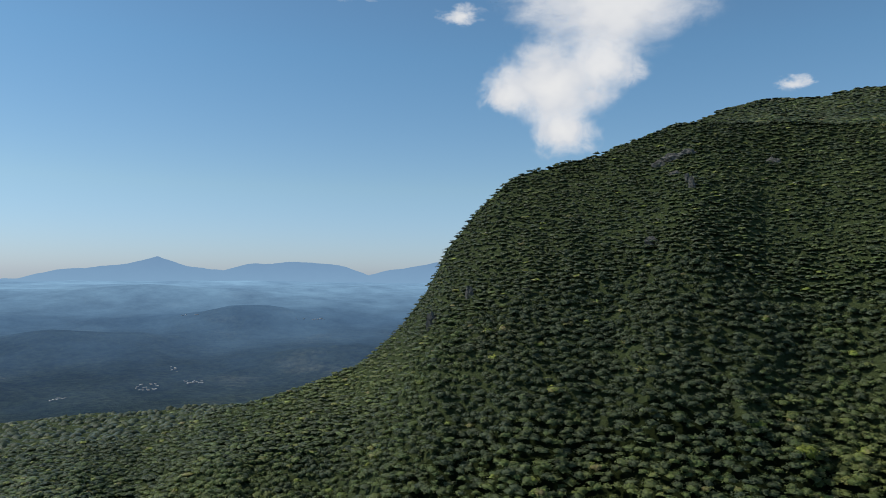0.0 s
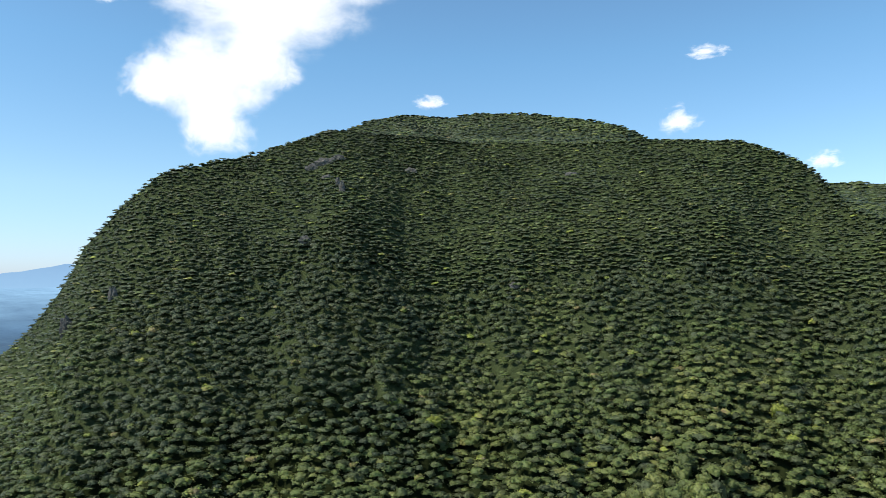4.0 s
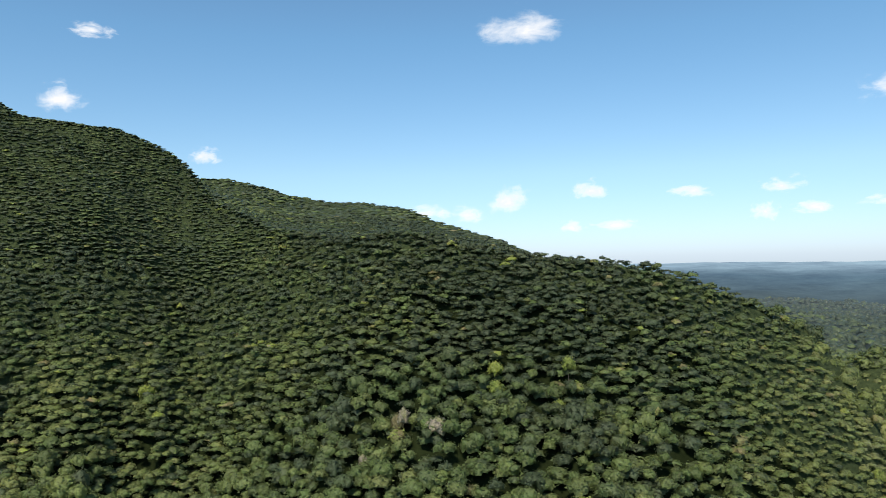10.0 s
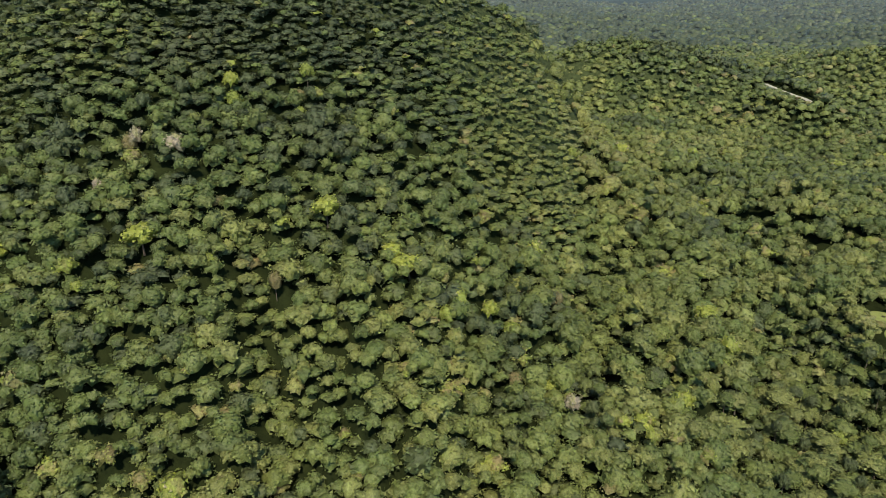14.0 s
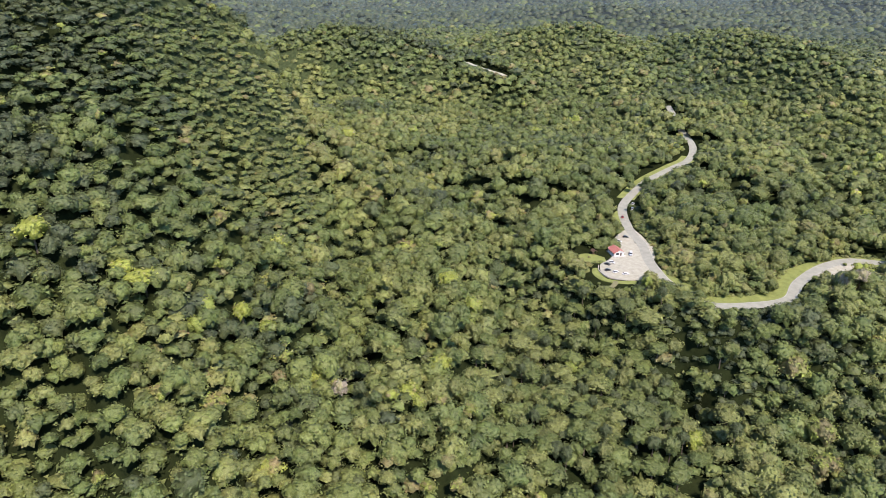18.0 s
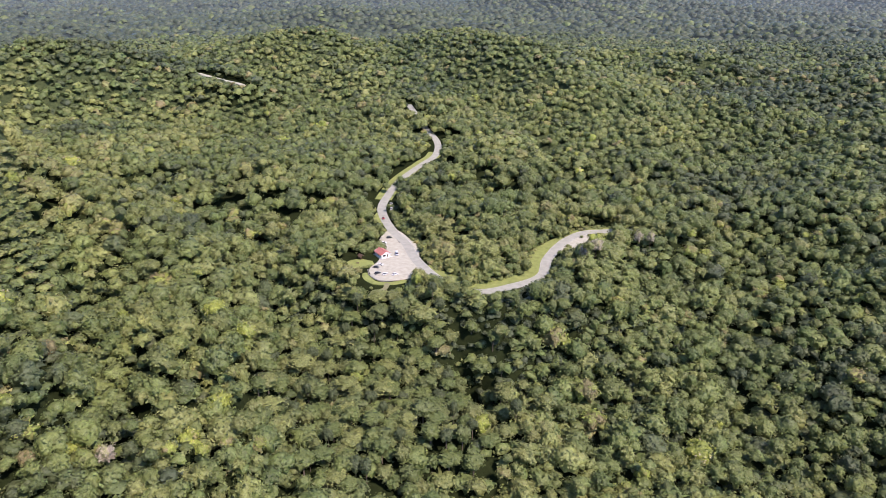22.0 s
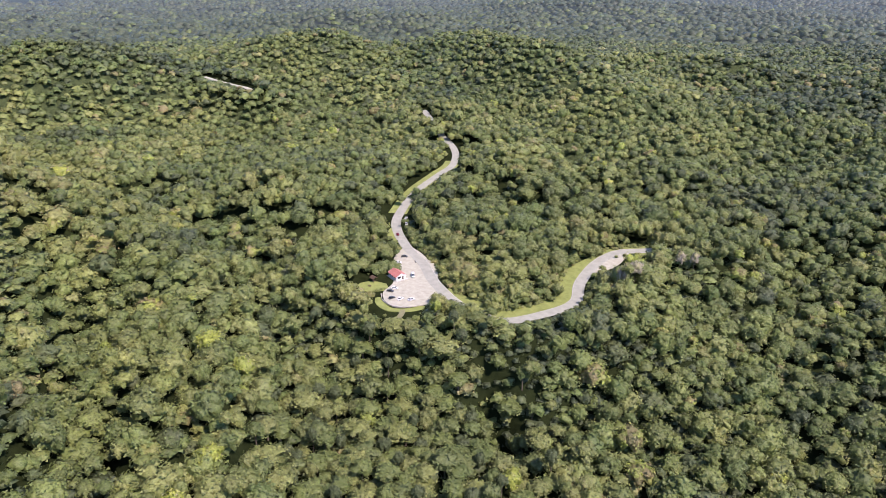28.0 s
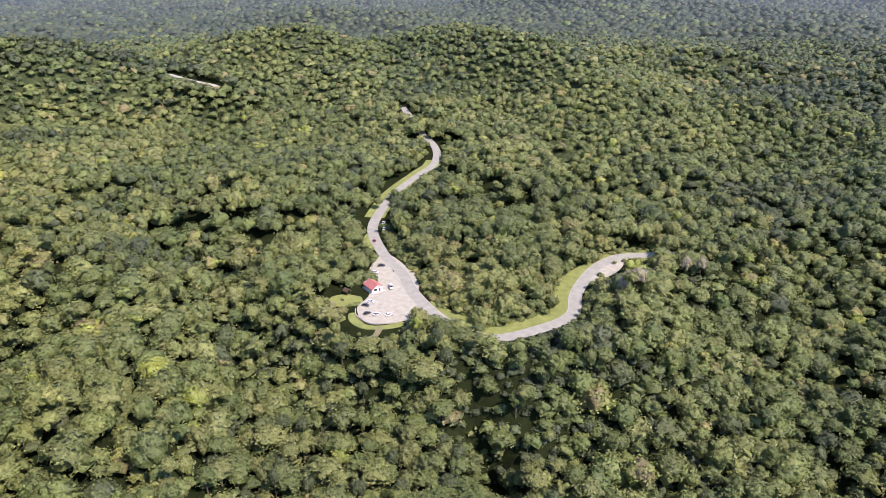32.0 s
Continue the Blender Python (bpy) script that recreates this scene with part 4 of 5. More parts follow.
def kiosk(m, length=9.0, half=3.4, wall=3.0, rise=2.3):
    k = tagged(new("kiosk"), "small white roadside kiosk with a red gable roof", "kiosk")
    part("floor_slab", box(0, 0, 0.1, length + 2.4, half * 2 + 1.6, 0.3, 0.04), STONE, k)
    for side in (-1, 1):
        w = part("wall", box(0, side * (half - 0.1), wall / 2 + 0.2, length, 0.2, wall), PLASTER, k)
        for x in (-2.8, 0, 2.8):
            win = part("window", box(x, side * (half + 0.02), 1.9, 1.3, 0.12, 1.1, 0.02), WOOD, k, "dark-framed window")
            part("pane", box(x, side * (half + 0.09), 1.9, 1.1, 0.04, 0.9), GLASS, win)
    for side in (-1, 1):
        part("end_wall", box(side * (length / 2 - 0.1), 0, wall / 2 + 0.2, 0.2, half * 2 - 0.44, wall), PLASTER, k)
        bm = bmesh.new()
        v = [bm.verts.new((side * (length / 2 - 0.1) + dx, y, z)) for dx in (-0.1, 0.1) for y, z in ((-half, wall + 0.2), (half, wall + 0.2), (0, wall + rise + 0.1))]
        for q in ((0, 1, 2), (3, 5, 4), (0, 3, 4, 1), (1, 4, 5, 2), (2, 5, 3, 0)):
            bm.faces.new([v[i] for i in q])
        bmesh.ops.recalc_face_normals(bm, faces=bm.faces)
        part("gable", bm, PLASTER, k)
    for bm in gable(length, half, rise):
        bmesh.ops.translate(bm, verts=bm.verts, vec=(0, 0, wall + 0.22))
        part("roof_slope", bm, TILE, k, "red clay tile roof slope")
    bm = tube(0, 0, -length / 2 - 0.55, length / 2 + 0.55, 0.16, 0.16, 8)
    bmesh.ops.rotate(bm, verts=bm.verts, matrix=Matrix.Rotation(radians(90), 3, "Y"))
    bmesh.ops.translate(bm, verts=bm.verts, vec=(0, 0, wall + rise + 0.36))
    part("ridge_cap", bm, TILE, k)
    for side in (-1, 1):
        for y in (-1, 1):
            bm = box(0, 0, 0, 0.12, math.hypot(half + 0.5, rise) + 0.25, 0.26)
            bmesh.ops.rotate(bm, verts=bm.verts, matrix=Matrix.Rotation(-y * math.atan2(rise, half), 3, "X"))
            bmesh.ops.translate(bm, verts=bm.verts, vec=(side * (length / 2 + 0.57), y * (half + 0.4) / 2, wall + 0.2 + rise * 0.46))
            part("barge_board", bm, PLASTER, k, "white barge board")
    door = part("door", box(length / 2 + 0.03, 1.2, 1.3, 0.08, 1.0, 2.1, 0.02), WOOD, k)
    part("handle", box(length / 2 + 0.1, 0.85, 1.3, 0.06, 0.06, 0.16), STEEL, door)
    part("counter_opening", box(length / 2 + 0.03, -1.3, 1.9, 0.08, 2.2, 1.2, 0.02), GLASS, k, "dark serving hatch")
    part("counter", box(length / 2 + 0.3, -1.3, 1.2, 0.6, 2.5, 0.1, 0.02), PLASTER, k)
    for y in (-3.6, -1.2, 1.2, 3.6):
        part("post", box(length / 2 + 1.9, y, 0.75, 0.12, 0.12, 1.2, 0.01), PLASTER, k)
    for z in (0.7, 1.05, 1.32):
        part("rail", box(length / 2 + 1.9, 0, z, 0.07, 7.4, 0.12, 0.01), PLASTER, k)
    k.matrix_basis = m
    return k


kiosk(pose(-152.5, 311.0, 0, 0, 0, -35), 9.0, 3.4, 2.5, 1.75)


def shelter(m):
    s = tagged(new("shelter"), "small open wooden picnic shelter among the trees", "shelter")
    for x in (-1.5, 1.5):
        for y in (-1.2, 1.2):
            part("post", box(x, y, 1.2, 0.14, 0.14, 2.4, 0.01), WOOD, s)
    for bm in gable(3.4, 1.4, 0.9, 0.4):
        bmesh.ops.translate(bm, verts=bm.verts, vec=(0, 0, 2.4))
        part("roof_slope", bm, WOOD, s)
    part("table", box(0, 0, 0.75, 1.8, 0.8, 0.07, 0.02), WOOD, s)
    for y in (-0.75, 0.75):
        part("bench", box(0, y, 0.42, 1.8, 0.3, 0.06, 0.02), WOOD, s)
    part("table_leg", box(0, 0, 0.36, 0.9, 0.12, 0.72), WOOD, s)
    for y in (-0.75, 0.75):
        part("bench_leg", box(0, y, 0.2, 0.9, 0.1, 0.4), WOOD, s)
    s.matrix_basis = m


shelter(pose(-163.5, 301.0, 0.0, 0, 0, -30))


def picnic_table(m):
    k = tagged(new("picnic_table"), "dark wooden picnic table on the grass", "picnic table")
    part("tabletop", box(0, 0, 0.74, 1.8, 0.8, 0.08, 0.02), WOOD, k)
    for y in (-0.75, 0.75):
        part("bench", box(0, y, 0.43, 1.8, 0.3, 0.07, 0.02), WOOD, k)
    for x in (-0.6, 0.6):
        part("leg", box(x, 0, 0.35, 0.1, 1.6, 0.1, 0.01), WOOD, k)
        part("leg", box(x, 0, 0.35, 0.12, 0.12, 0.7, 0.01), WOOD, k)
    k.matrix_basis = m


picnic_table(pose(-162.7, 294.0, -0.1, 0, 0, 15))
hx, hy = np.linspace(-152.8, -158.5, 9), np.linspace(294.0, 287.0, 9)
thicket("hedge", np.stack([hx, hy, land(hx, hy) - 0.2], -1), rng.uniform(0.9, 1.5, 9), np.full(9, 0.5), HALF_C, rng, "rounded green hedge between the lawn and the car park")


def tufts(name, x, y, z, label):
    """Short blades of grass, each a narrow leaning triangle."""
    n = len(x)
    a, h = rng.uniform(0, 6.28, n), rng.uniform(0.06, 0.2, n)
    w, lean = rng.uniform(0.06, 0.16, n), rng.uniform(-0.15, 0.15, (n, 2))
    p = np.stack([x, y, z], -1)
    side = np.stack([np.cos(a) * w, np.sin(a) * w, 0 * a], -1)
    v = np.stack([p - side, p + side, p + np.column_stack([lean, h])], 1).reshape(-1, 3)
    tagged(new(name, mesh_from(name, v, np.arange(3 * n).reshape(-1, 3), GRASS)), label, "grass", kind="stuff")


k = rng.randint(0, len(low) - 1, 7000)
along = np.gradient(low[:, :2], axis=0)
along /= np.linalg.norm(along, axis=1)[:, None]
wide = 4.2 + 8.6 * np.clip(np.sin(np.linspace(0.05, 3.05, len(low))) * 1.7, 0, 1)
off = 4.5 + (wide[k] - 4.5) * rng.uniform(0, 1, 7000)
tufts("verge_grass", low[k, 0] + along[k, 1] * off + rng.uniform(-1.5, 1.5, 7000) * along[k, 0], low[k, 1] - along[k, 0] * off + rng.uniform(-1.5, 1.5, 7000) * along[k, 1],
      low[k, 2] - 0.08, "rough tufts of grass on the road's verge")

# ---- low stone wall round the car park ----
stone_wall = tagged(new("stone_wall"), "low pale stone wall along the car park edge", "wall")
edge = spline(np.array([(-151.8, 287, 0), (-147.5, 280.3, 0), (-139, 275.8, 0), (-130.5, 278.3, 0), (-123.5, 283.8, 0)], float), 0.85)
blocks = []
for k in range(3):
    bm = box(0, 0, 0, 0.8, 0.38, 0.24, 0.03)
    for v in bm.verts:
        v.co += Vector((rng.uniform(-0.02, 0.02), rng.uniform(-0.02, 0.02), rng.uniform(-0.015, 0.015)))
    me = bpy.data.meshes.new("stone")
    bm.to_mesh(me)
    bm.free()
    me.materials.append(STONE)
    blocks.append(me)
for course in range(3):
    for i in range(len(edge) - 1):
        a, b = edge[i], edge[i + 1]
        s = 0.25 + 0.5 * (course % 2)
        p = a + (b - a) * s
        ob = new("stone", blocks[rng.randint(3)])
        ob.parent = stone_wall
        ob.matrix_basis = pose(p[0], p[1], 0.06 + 0.245 * course, 0, 0, math.degrees(math.atan2(b[1] - a[1], b[0] - a[0])))


# ---- cars ----
def car(paint, label, m, kind="car", length=4.2, height=1.45, width=1.75, van=False):
    c = tagged(new(kind), label, "van" if van else "car", "parked cars")
    h = 0.62 if not van else 0.9
    body = bmesh.new()
    side = [(-0.5, 0.30), (-0.5, 0.72), (-0.46, 0.86), (-0.22, 0.92), (0.20, 0.92), (0.42, 0.80), (0.495, 0.66), (0.5, 0.30)]
    if van:
        side = [(-0.5, 0.30), (-0.5, 1.05), (-0.48, 1.15), (-0.2, 1.15), (0.30, 1.12), (0.44, 0.92), (0.495, 0.7), (0.5, 0.30)]
    rows = []
    for y, inset in ((-0.5, 0.0), (-0.44, 0.05), (0.44, 0.05), (0.5, 0.0)):
        lift = 0.0 if abs(y) < 0.48 else -0.06
        rows.append([body.verts.new((x * length * (1 if abs(y) < 0.48 else 0.985), y * width, z + (lift if z > 0.5 else 0))) for x, z in side])
    for r1, r2 in zip(rows, rows[1:]):
        for i in range(len(side) - 1):
            body.faces.new((r1[i], r1[i + 1], r2[i + 1], r2[i]))
        body.faces.new((r1[-1], r1[0], r2[0], r2[-1]))
    body.faces.new(rows[0][::-1])
    body.faces.new(rows[-1])
    bmesh.ops.recalc_face_normals(body, faces=body.faces)
    part("body", body, paint, c, smooth=False)
    z0 = 0.9 if not van else 1.12
    cabin = bmesh.new()
    a0, a1, b0, b1 = (-0.36, 0.24, -0.24, 0.10) if not van else (-0.49, 0.34, -0.46, 0.2)
    v = [cabin.verts.new((x * length, y * width * w, z)) for z, (x0, x1), w in ((z0 - 0.03, (a0, a1), 0.46), (height - 0.05, (b0, b1), 0.39)) for x in (x0, x1) for y in (-1, 1)]
    for q in ((0, 1, 3, 2), (4, 6, 7, 5), (0, 4, 5, 1), (2, 3, 7, 6), (0, 2, 6, 4), (1, 5, 7, 3)):
        cabin.faces.new([v[i] for i in q])
    bmesh.ops.recalc_face_normals(cabin, faces=cabin.faces)
    part("windows", cabin, GLASS, c, "dark tinted car windows")
    part("roof", box((b0 + b1) / 2 * length, 0, height - 0.02, (b1 - b0) * length + 0.12, width * 0.80, 0.07, 0.03), paint, c)
    for x in (-0.31, 0.31):
        for y in (-1, 1):
            bm = tube(0, 0, -0.1, 0.1, 0.31, 0.31, 14)
            bmesh.ops.rotate(bm, verts=bm.verts, matrix=Matrix.Rotation(radians(90), 3, "X"))
            bmesh.ops.translate(bm, verts=bm.verts, vec=(x * length, y * width * 0.46, 0.31))
            wheel = part("wheel", bm, TYRE, c)
            bm = tube(0, 0, -0.02, 0.02, 0.19, 0.17, 10)
            bmesh.ops.rotate(bm, verts=bm.verts, matrix=Matrix.Rotation(radians(90), 3, "X"))
            bmesh.ops.translate(bm, verts=bm.verts, vec=(x * length, y * (width * 0.46 + 0.11), 0.31))
            part("rim", bm, STEEL, wheel)
    for y in (-0.34, 0.34):
        part("headlight", box(0.482 * length, y * width, 0.68, 0.1, 0.32, 0.14, 0.03), STEEL, c)
        part("tail_light", box(-0.495 * length, y * width, 0.72, 0.06, 0.28, 0.16, 0.02), RED_CAR, c)
    for x in (-0.5, 0.5):
        part("bumper", box(x * length, 0, 0.42, 0.14, width * 0.94, 0.2, 0.05), TYRE, c)
    c.matrix_basis = m
    return c


W, B = "white hatchback car parked on the gravel car park", "black sedan car parked on the gravel car park"
white = car(WHITE_CAR, W, pose(-138.7, 285.2, 0, 0, 0, 62))
black = car(BLACK_CAR, B, pose(-143.8, 284.4, 0, 0, 0, 58))
copy_thing(white, pose(-147.6, 296.6, 0, 0, 0, 10))
copy_thing(black, pose(-148.4, 292.0, 0, 0, 0, 8))
car(WHITE_CAR, "white car with dark windows by the stone wall", pose(-132.6, 286.8, 0, 0, 0, 48))
copy_thing(black, pose(-161.0, 340.2, 0, 0, 0, 28))
copy_thing(white, pose(-160.6, 330.2, 0, 0, 0, 20))
copy_thing(white, pose(-158.6, 325.6, 0, 0, 0, 16))
copy_thing(white, pose(-187.0, 401.0, 1.2, 0, 0, 100))
copy_thing(white, pose(-182.6, 392.0, 0.9, 0, 0, 110))
car(RED_CAR, "red car driving on the mountain road", pose(-180.6, 372.6, 0.35, 0, 0, 122))
car(WHITE_CAR, "white minivan standing in the open car park", pose(-144.3, 316.0, 0, 0, 0, -62), "van", 4.8, 1.95, 1.85, True)


def motorcycle(m):
    k = tagged(new("motorcycle"), "dark parked motorcycle on the asphalt", "motorcycle")
    for x in (-0.68, 0.68):
        bm = tube(0, 0, -0.07, 0.07, 0.31, 0.31, 14)
        bmesh.ops.rotate(bm, verts=bm.verts, matrix=Matrix.Rotation(radians(90), 3, "X"))
        bmesh.ops.translate(bm, verts=bm.verts, vec=(x, 0, 0.31))
        part("wheel", bm, TYRE, k)
    part("engine", box(0, 0, 0.48, 0.7, 0.3, 0.36, 0.06), STEEL, k)
    part("tank", box(0.2, 0, 0.82, 0.55, 0.32, 0.26, 0.09), BLACK_CAR, k)
    part("seat", box(-0.4, 0, 0.8, 0.75, 0.3, 0.14, 0.05), TYRE, k)
    part("fork", box(0.58, 0, 0.7, 0.1, 0.2, 0.6, 0.03), STEEL, k)
    part("handlebar", box(0.5, 0, 1.02, 0.06, 0.75, 0.06, 0.02), TYRE, k)
    k.matrix_basis = m


motorcycle(pose(-151.2, 335.4, 0.0, 0, 0, -50))


def road_sign(m):
    k = tagged(new("road_sign"), "dark road sign on a post beside the bend", "road sign")
    part("post", box(0, 0, 1.3, 0.1, 0.1, 2.6, 0.01), STEEL, k)
    part("plate", box(0, -0.07, 2.3, 0.9, 0.04, 0.9, 0.015), BLACK_CAR, k)
    k.matrix_basis = m


road_sign(pose(-31.2, 388.6, 5.0, 0, 0, 20))


# ---- rock faces high on the mountain ----
def outcrop(x, y, wide, high, label):
    """A jagged rock face, turned and raised to show in the camera's view."""
    bm = bmesh.new()
    bmesh.ops.create_icosphere(bm, subdivisions=3, radius=1.0)
    for v in bm.verts:
        ribs = Vector((v.co.x * 5.0 + x, v.co.y * 2.0 + y, v.co.z * 0.8))
        n = noise.noise(v.co * 2.1 + Vector((x, y, 0))) + 0.8 * noise.noise(ribs)
        v.co *= 1 + 0.45 * n
        v.co = Vector((v.co.x * wide * 0.75, v.co.y * wide * 0.25, v.co.z * high))
    z = float(land(np.array([x]), np.array([y]))[0])
    ob = tagged(part("rock_outcrop", bm, ROCK), label, "rock", "rock faces on the mountain")
    ob.matrix_basis = pose(x, y, z + TREE * 0.92, 0, 0, -math.degrees(math.atan2(C[0] - x, C[1] - y)))


for x, y, wide, high in ((-416, -651, 14, 5.5), (-402, -655, 8, 5), (-430, -646, 9, 4.5), (-400, -626, 7, 3.2), (-387, -590, 3.5, 9), (-392, -602, 3, 8), (-485, -598, 8, 5),
                         (-201, -635, 4, 8), (-173, -648, 5, 9), (-326, -565, 6, 4), (-580, -466, 8, 3), (-410, -412, 6, 2.5)):
    outcrop(x, y, wide, high, "weathered grey rock face showing through mountain scrub")


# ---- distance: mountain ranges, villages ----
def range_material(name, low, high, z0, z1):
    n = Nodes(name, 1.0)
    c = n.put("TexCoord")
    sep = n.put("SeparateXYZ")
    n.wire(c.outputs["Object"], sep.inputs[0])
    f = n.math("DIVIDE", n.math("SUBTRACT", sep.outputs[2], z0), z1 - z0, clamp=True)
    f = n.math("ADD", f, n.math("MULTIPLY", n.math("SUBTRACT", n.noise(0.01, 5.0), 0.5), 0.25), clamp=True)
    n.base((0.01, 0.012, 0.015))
    # the range's haze is painted as glow, paler towards the foot
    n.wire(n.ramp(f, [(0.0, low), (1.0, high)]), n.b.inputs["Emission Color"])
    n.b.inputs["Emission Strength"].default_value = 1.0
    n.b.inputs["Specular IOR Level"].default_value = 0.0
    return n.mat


def mountain_range(name, profile, r, material, label):
    """A far ridge: bearing and elevation of its crest seen from C."""
    prof = np.array(profile, float)
    b = np.arange(prof[0, 0], prof[-1, 0], 0.12)
    e = np.interp(b, prof[:, 0], prof[:, 1]) + 0.07 * waves(b, b * 0, 1.3, 51, 4)
    rows = []
    for back, k in ((-260, 0.0), (-150, 0.35), (-60, 0.75), (0, 1.0), (60, 0.6)):
        top = C[2] + r * np.tan(np.radians(e))
        foot = C[2] - r * math.tan(radians(1.2))
        z = foot + (top - foot) * k * (1 + 0.06 * waves(b, b * 0 + back, 0.9, 52, 3) * (k < 1))
        rr = r + back
        rows.append(np.column_stack([C[0] + rr * np.sin(np.radians(b)), C[1] + rr * np.cos(np.radians(b)), z]))
    v = np.vstack(rows)
    tagged(new(name, mesh_from(name, v, grid_faces(5, len(b), False), material, smooth=True)), label, "mountains", kind="structure")


RANGE = range_material("blue_range_haze_glow", (0.40, 0.68, 0.99), (0.30, 0.52, 0.82), 80, 300)
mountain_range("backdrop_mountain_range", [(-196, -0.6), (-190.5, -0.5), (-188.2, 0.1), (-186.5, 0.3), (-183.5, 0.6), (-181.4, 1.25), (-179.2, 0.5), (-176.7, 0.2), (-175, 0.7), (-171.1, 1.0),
                                           (-167.9, 0.8), (-165.4, 0.0), (-163.4, 0.4), (-159.9, 1.0), (-156, 0.6)], 4700, RANGE, "far blue mountain range with haze painted as glow")

WALLS = mottled("pale_house_walls", (0.3, 0.3, 0.3), (0.62, 0.61, 0.6), 0.05, 0.9)
vs, fs, n = [], [], 0
# the last two clusters stand in for pale clearings on the far hills
for cb, ce, nb, wb, we in ((-187.3, -8.9, 10, 0.5, 0.08), (-181.5, -8.4, 22, 0.8, 0.25), (-178.3, -8.2, 16, 0.8, 0.12), (-179.8, -7.2, 9, 0.3, 0.2), (-170, -3.6, 14, 1.2, 0.08), (-179, -3.2, 8, 0.8, 0.05), (-29.4, -4.4, 10, 0.5, 0.1), (-44.5, -4.6, 5, 0.5, 0.06)):
    for _ in range(nb):
        b, el = cb + rng.uniform(-wb, wb), ce + rng.uniform(-we, we)
        r = np.arange(1000.0, 4700.0, 10.0)
        x, y = C[0] + r * math.sin(radians(b)), C[1] + r * math.cos(radians(b))
        z = land(x, y)
        hit = np.argmax(z > C[2] + r * math.tan(radians(el)))
        if hit == 0:
            continue
        s = 1.5 + 1.3 * rng.uniform()
        cube = np.array([(i, j, k) for i in (-1, 1) for j in (-1, 1) for k in (0, 1)], float) * (s * 1.3, s, s)
        vs.append(cube + (x[hit], y[hit], z[hit] - 0.5))
        fs.append(np.array([(0, 1, 3, 2), (4, 6, 7, 5), (0, 4, 5, 1), (2, 3, 7, 6), (0, 2, 6, 4), (1, 5, 7, 3)]) + n)
        n += 8
if vs:
    tagged(new("far_village", mesh_from("far_village", np.vstack(vs), np.vstack(fs), WALLS)), "pale boxes for far village houses and two pale clearings", "village", kind="stuff")


# ---- clouds ----
def cloud_material(name, scale, hole, body=0.85):
    """A cloud as part of the sky's backdrop, its sunlit white and grey painted as glow: soft and ragged towards its
    rim.
    """
    n = Nodes(name, 1.0)
    c = n.put("TexCoord")
    info = n.put("ObjectInfo")
    shift = n.put("VectorMath")
    shift.operation = "MULTIPLY_ADD"
    n.wire(info.outputs["Random"], shift.inputs[0])
    shift.inputs[1].default_value = (37.0, 53.0, 11.0)
    n.wire(c.outputs["Object"], shift.inputs[2])
    sep = n.put("SeparateXYZ")
    n.wire(c.outputs["Object"], sep.inputs[0])
    y = n.math("MULTIPLY", sep.outputs[1], n.math("MULTIPLY_ADD", n.math("LESS_THAN", sep.outputs[1], 0.0), 0.45, 1.0))
    d = n.math("SQRT", n.math("ADD", n.math("POWER", sep.outputs[0], 2.0), n.math("MULTIPLY", y, y)))
    nz = n.put("TexNoise", Scale=scale, Detail=7.0, Roughness=0.58, Distortion=0.3)
    n.wire(shift.outputs[0], nz.inputs["Vector"])
    dens = n.math("ADD", n.math("SUBTRACT", body, d), n.math("MULTIPLY", n.math("SUBTRACT", nz.outputs["Fac"], 0.5), hole))
    alpha = n.put("MapRange")
    alpha.interpolation_type = "SMOOTHSTEP"
    n.wire(dens, alpha.inputs[0])
    alpha.inputs[1].default_value, alpha.inputs[2].default_value = 0.0, 0.75
    rim = n.math("MULTIPLY", alpha.outputs[0], n.ramp(d, [(0.8, (1, 1, 1)), (1.0, (0, 0, 0))]))
    em, tr, mx = n.put("Emission"), n.put("BsdfTransparent"), n.put("MixShader")
    n.wire(n.ramp(dens, [(0.0, (0.84, 0.91, 0.98)), (0.25, (0.95, 0.97, 1.0)), (0.6, (0.82, 0.85, 0.90)), (1.0, (0.95, 0.96, 0.97))]), em.inputs[0])
    em.inputs[1].default_value = 1.5
    n.wire(rim, mx.inputs[0])
    n.wire(tr.outputs[0], mx.inputs[1])
    n.wire(em.outputs[0], mx.inputs[2])
    out = next(q for q in n.t.nodes if q.type == "OUTPUT_MATERIAL")
    n.wire(mx.outputs[0], out.inputs[0])
    return n.mat


SMALL_CLOUD, BIG_CLOUD = cloud_material("small_cloud", 2.0, 1.5, 0.72), cloud_material("big_cloud", 1.8, 1.2, 0.95)


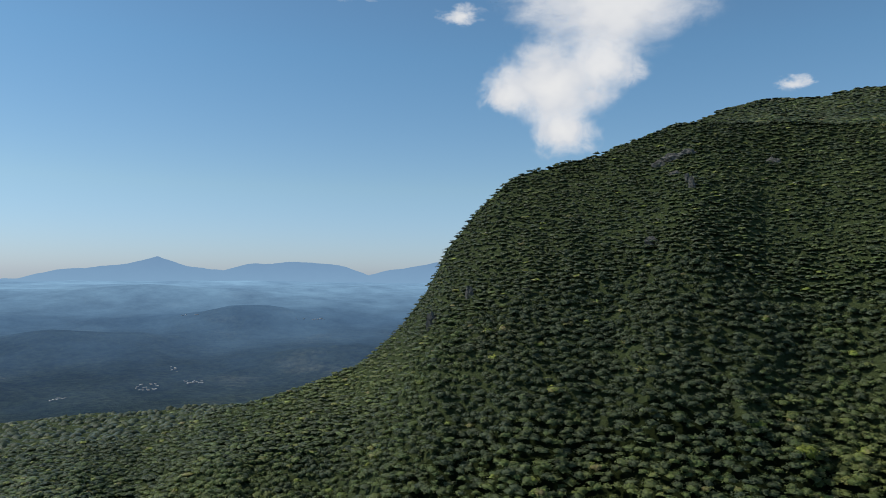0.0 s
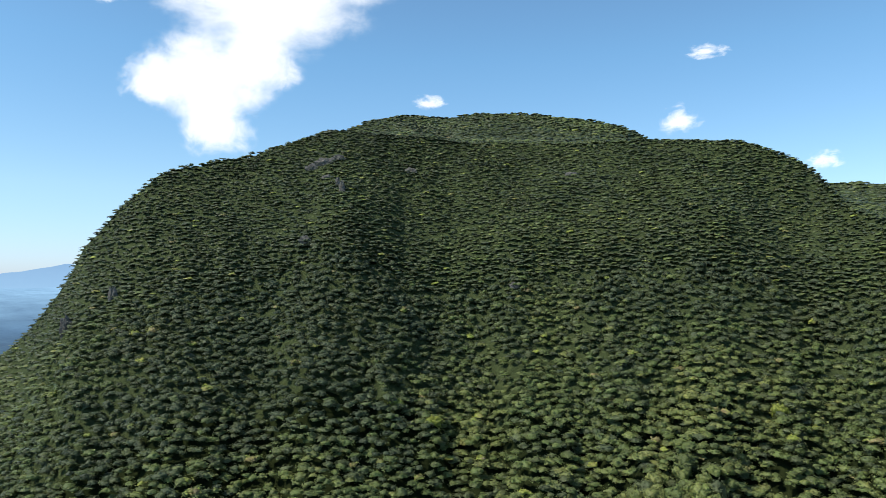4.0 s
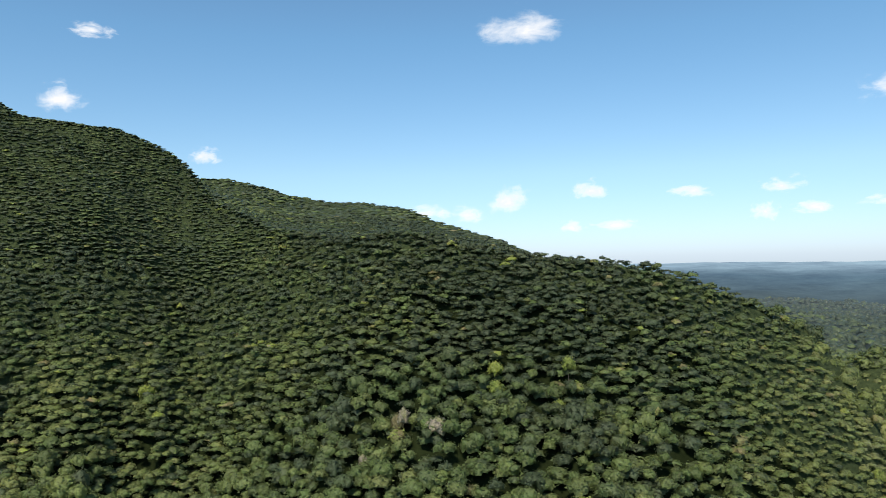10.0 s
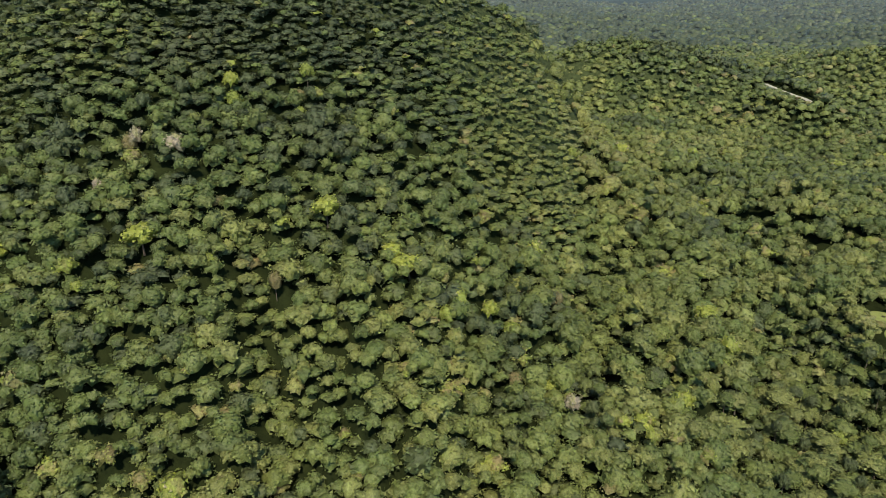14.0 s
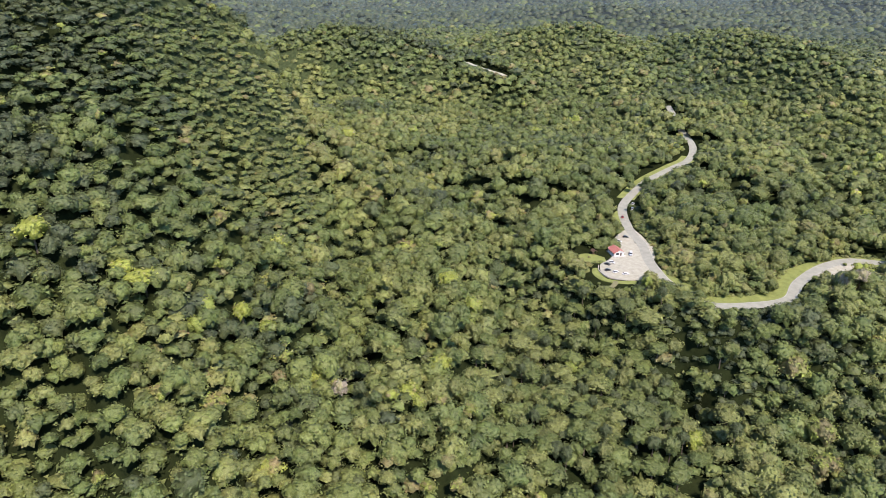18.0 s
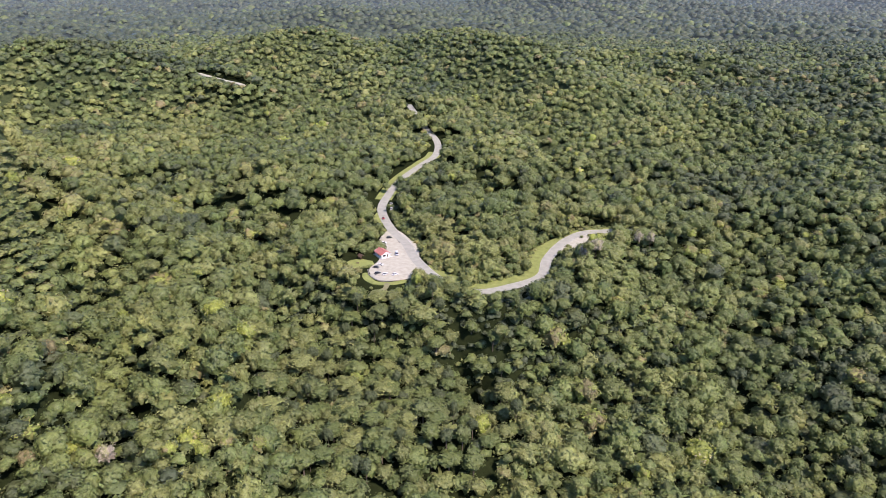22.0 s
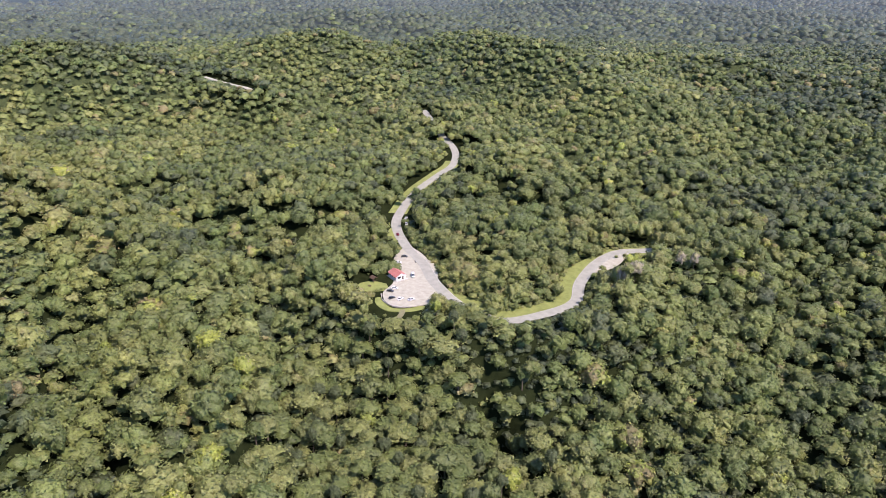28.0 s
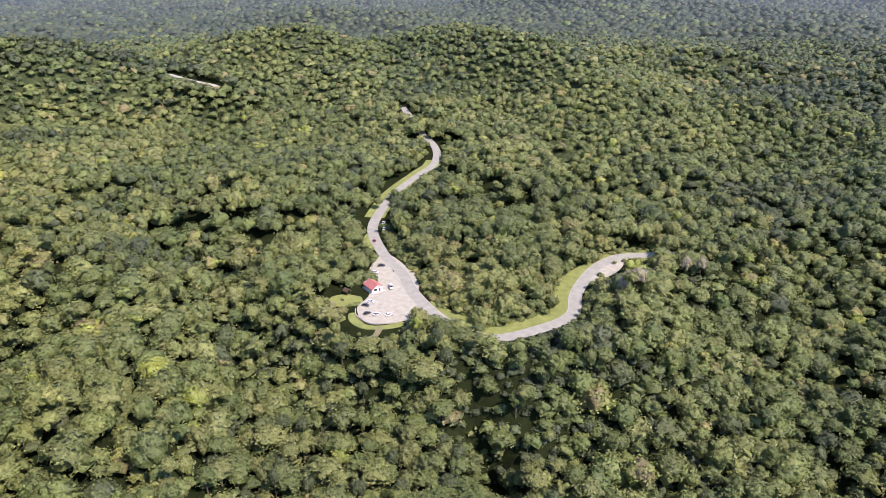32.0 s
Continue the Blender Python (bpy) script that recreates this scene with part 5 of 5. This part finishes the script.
def cloud_pose(b, e, w, h, r):
    b, e = radians(b), radians(e)
    d = Vector((math.sin(b) * math.cos(e), math.cos(b) * math.cos(e), math.sin(e)))
    turn = (-d).to_track_quat("Z", "Y")
    return Matrix.LocRotScale(Vector(C) + d * r, turn, Vector((r * math.tan(radians(w)), r * math.tan(radians(h)), 40)))


def disc(material):
    """A gently bowed sheet of unit half-width."""
    bm = bmesh.new()
    bmesh.ops.create_grid(bm, x_segments=10, y_segments=10, size=1.0)
    for v in bm.verts:
        v.co.z = -0.3 * (v.co.x ** 2 + v.co.y ** 2)
    me = bpy.data.meshes.new("cloud")
    bm.to_mesh(me)
    bm.free()
    me.materials.append(material)
    return me


small, big = disc(SMALL_CLOUD), disc(BIG_CLOUD)
for b, e, w, h in ((-158, 20.4, 2.8, 1.7), (-166.4, 21.9, 4.2, 1.3), (-132.8, 14, 2.0, 1.1), (-113, 11.9, 2.3, 1.8), (-110.9, 16.8, 2.4, 0.9), (-103.1, 8.2, 1.8, 1.1), (-85.5, 3.8, 2.8, 1.2),
                   (-77.6, 17.8, 4.9, 2.4), (-72.5, 5.3, 2.1, 1.5), (-79, 4.5, 2.6, 2.0), (-82.3, 3.6, 2.2, 1.3), (-64.8, 4.9, 2.4, 0.9), (-58.6, 5, 2.3, 1.2), (-59.7, 3.1, 1.5, 1.3),
                   (-56.6, 3.3, 2.2, 0.9), (-52, 3.6, 2.4, 0.9), (-49.4, 3.7, 1.5, 1.1), (-70.5, 2.5, 2.8, 0.9), (-74.1, 2.4, 1.8, 0.9), (-50.3, 11.2, 4.2, 2.4)):
    ob = tagged(new("backdrop_cloud", small), "small white fair-weather cloud in a blue sky", "cloud", kind="structure")
    ob.matrix_basis = cloud_pose(b, e, w, h, 4650)
for k, (b, e, w, h) in enumerate(((-146.5, 20.5, 9.5, 6.0), (-150.3, 15.0, 6.0, 5.0), (-149.8, 11.4, 3.6, 3.6), (-154.2, 14.3, 3.0, 2.8), (-142.5, 23.5, 8.0, 5.5), (-150.5, 25, 8.0, 5.5), (-146.6, 16.5, 4.0, 4.0))):
    ob = tagged(new("backdrop_cloud", big), "large billowing white cloud above the mountain", "cloud", kind="structure")
    ob.matrix_basis = cloud_pose(b, e, w, h, 4500 + 18 * k)
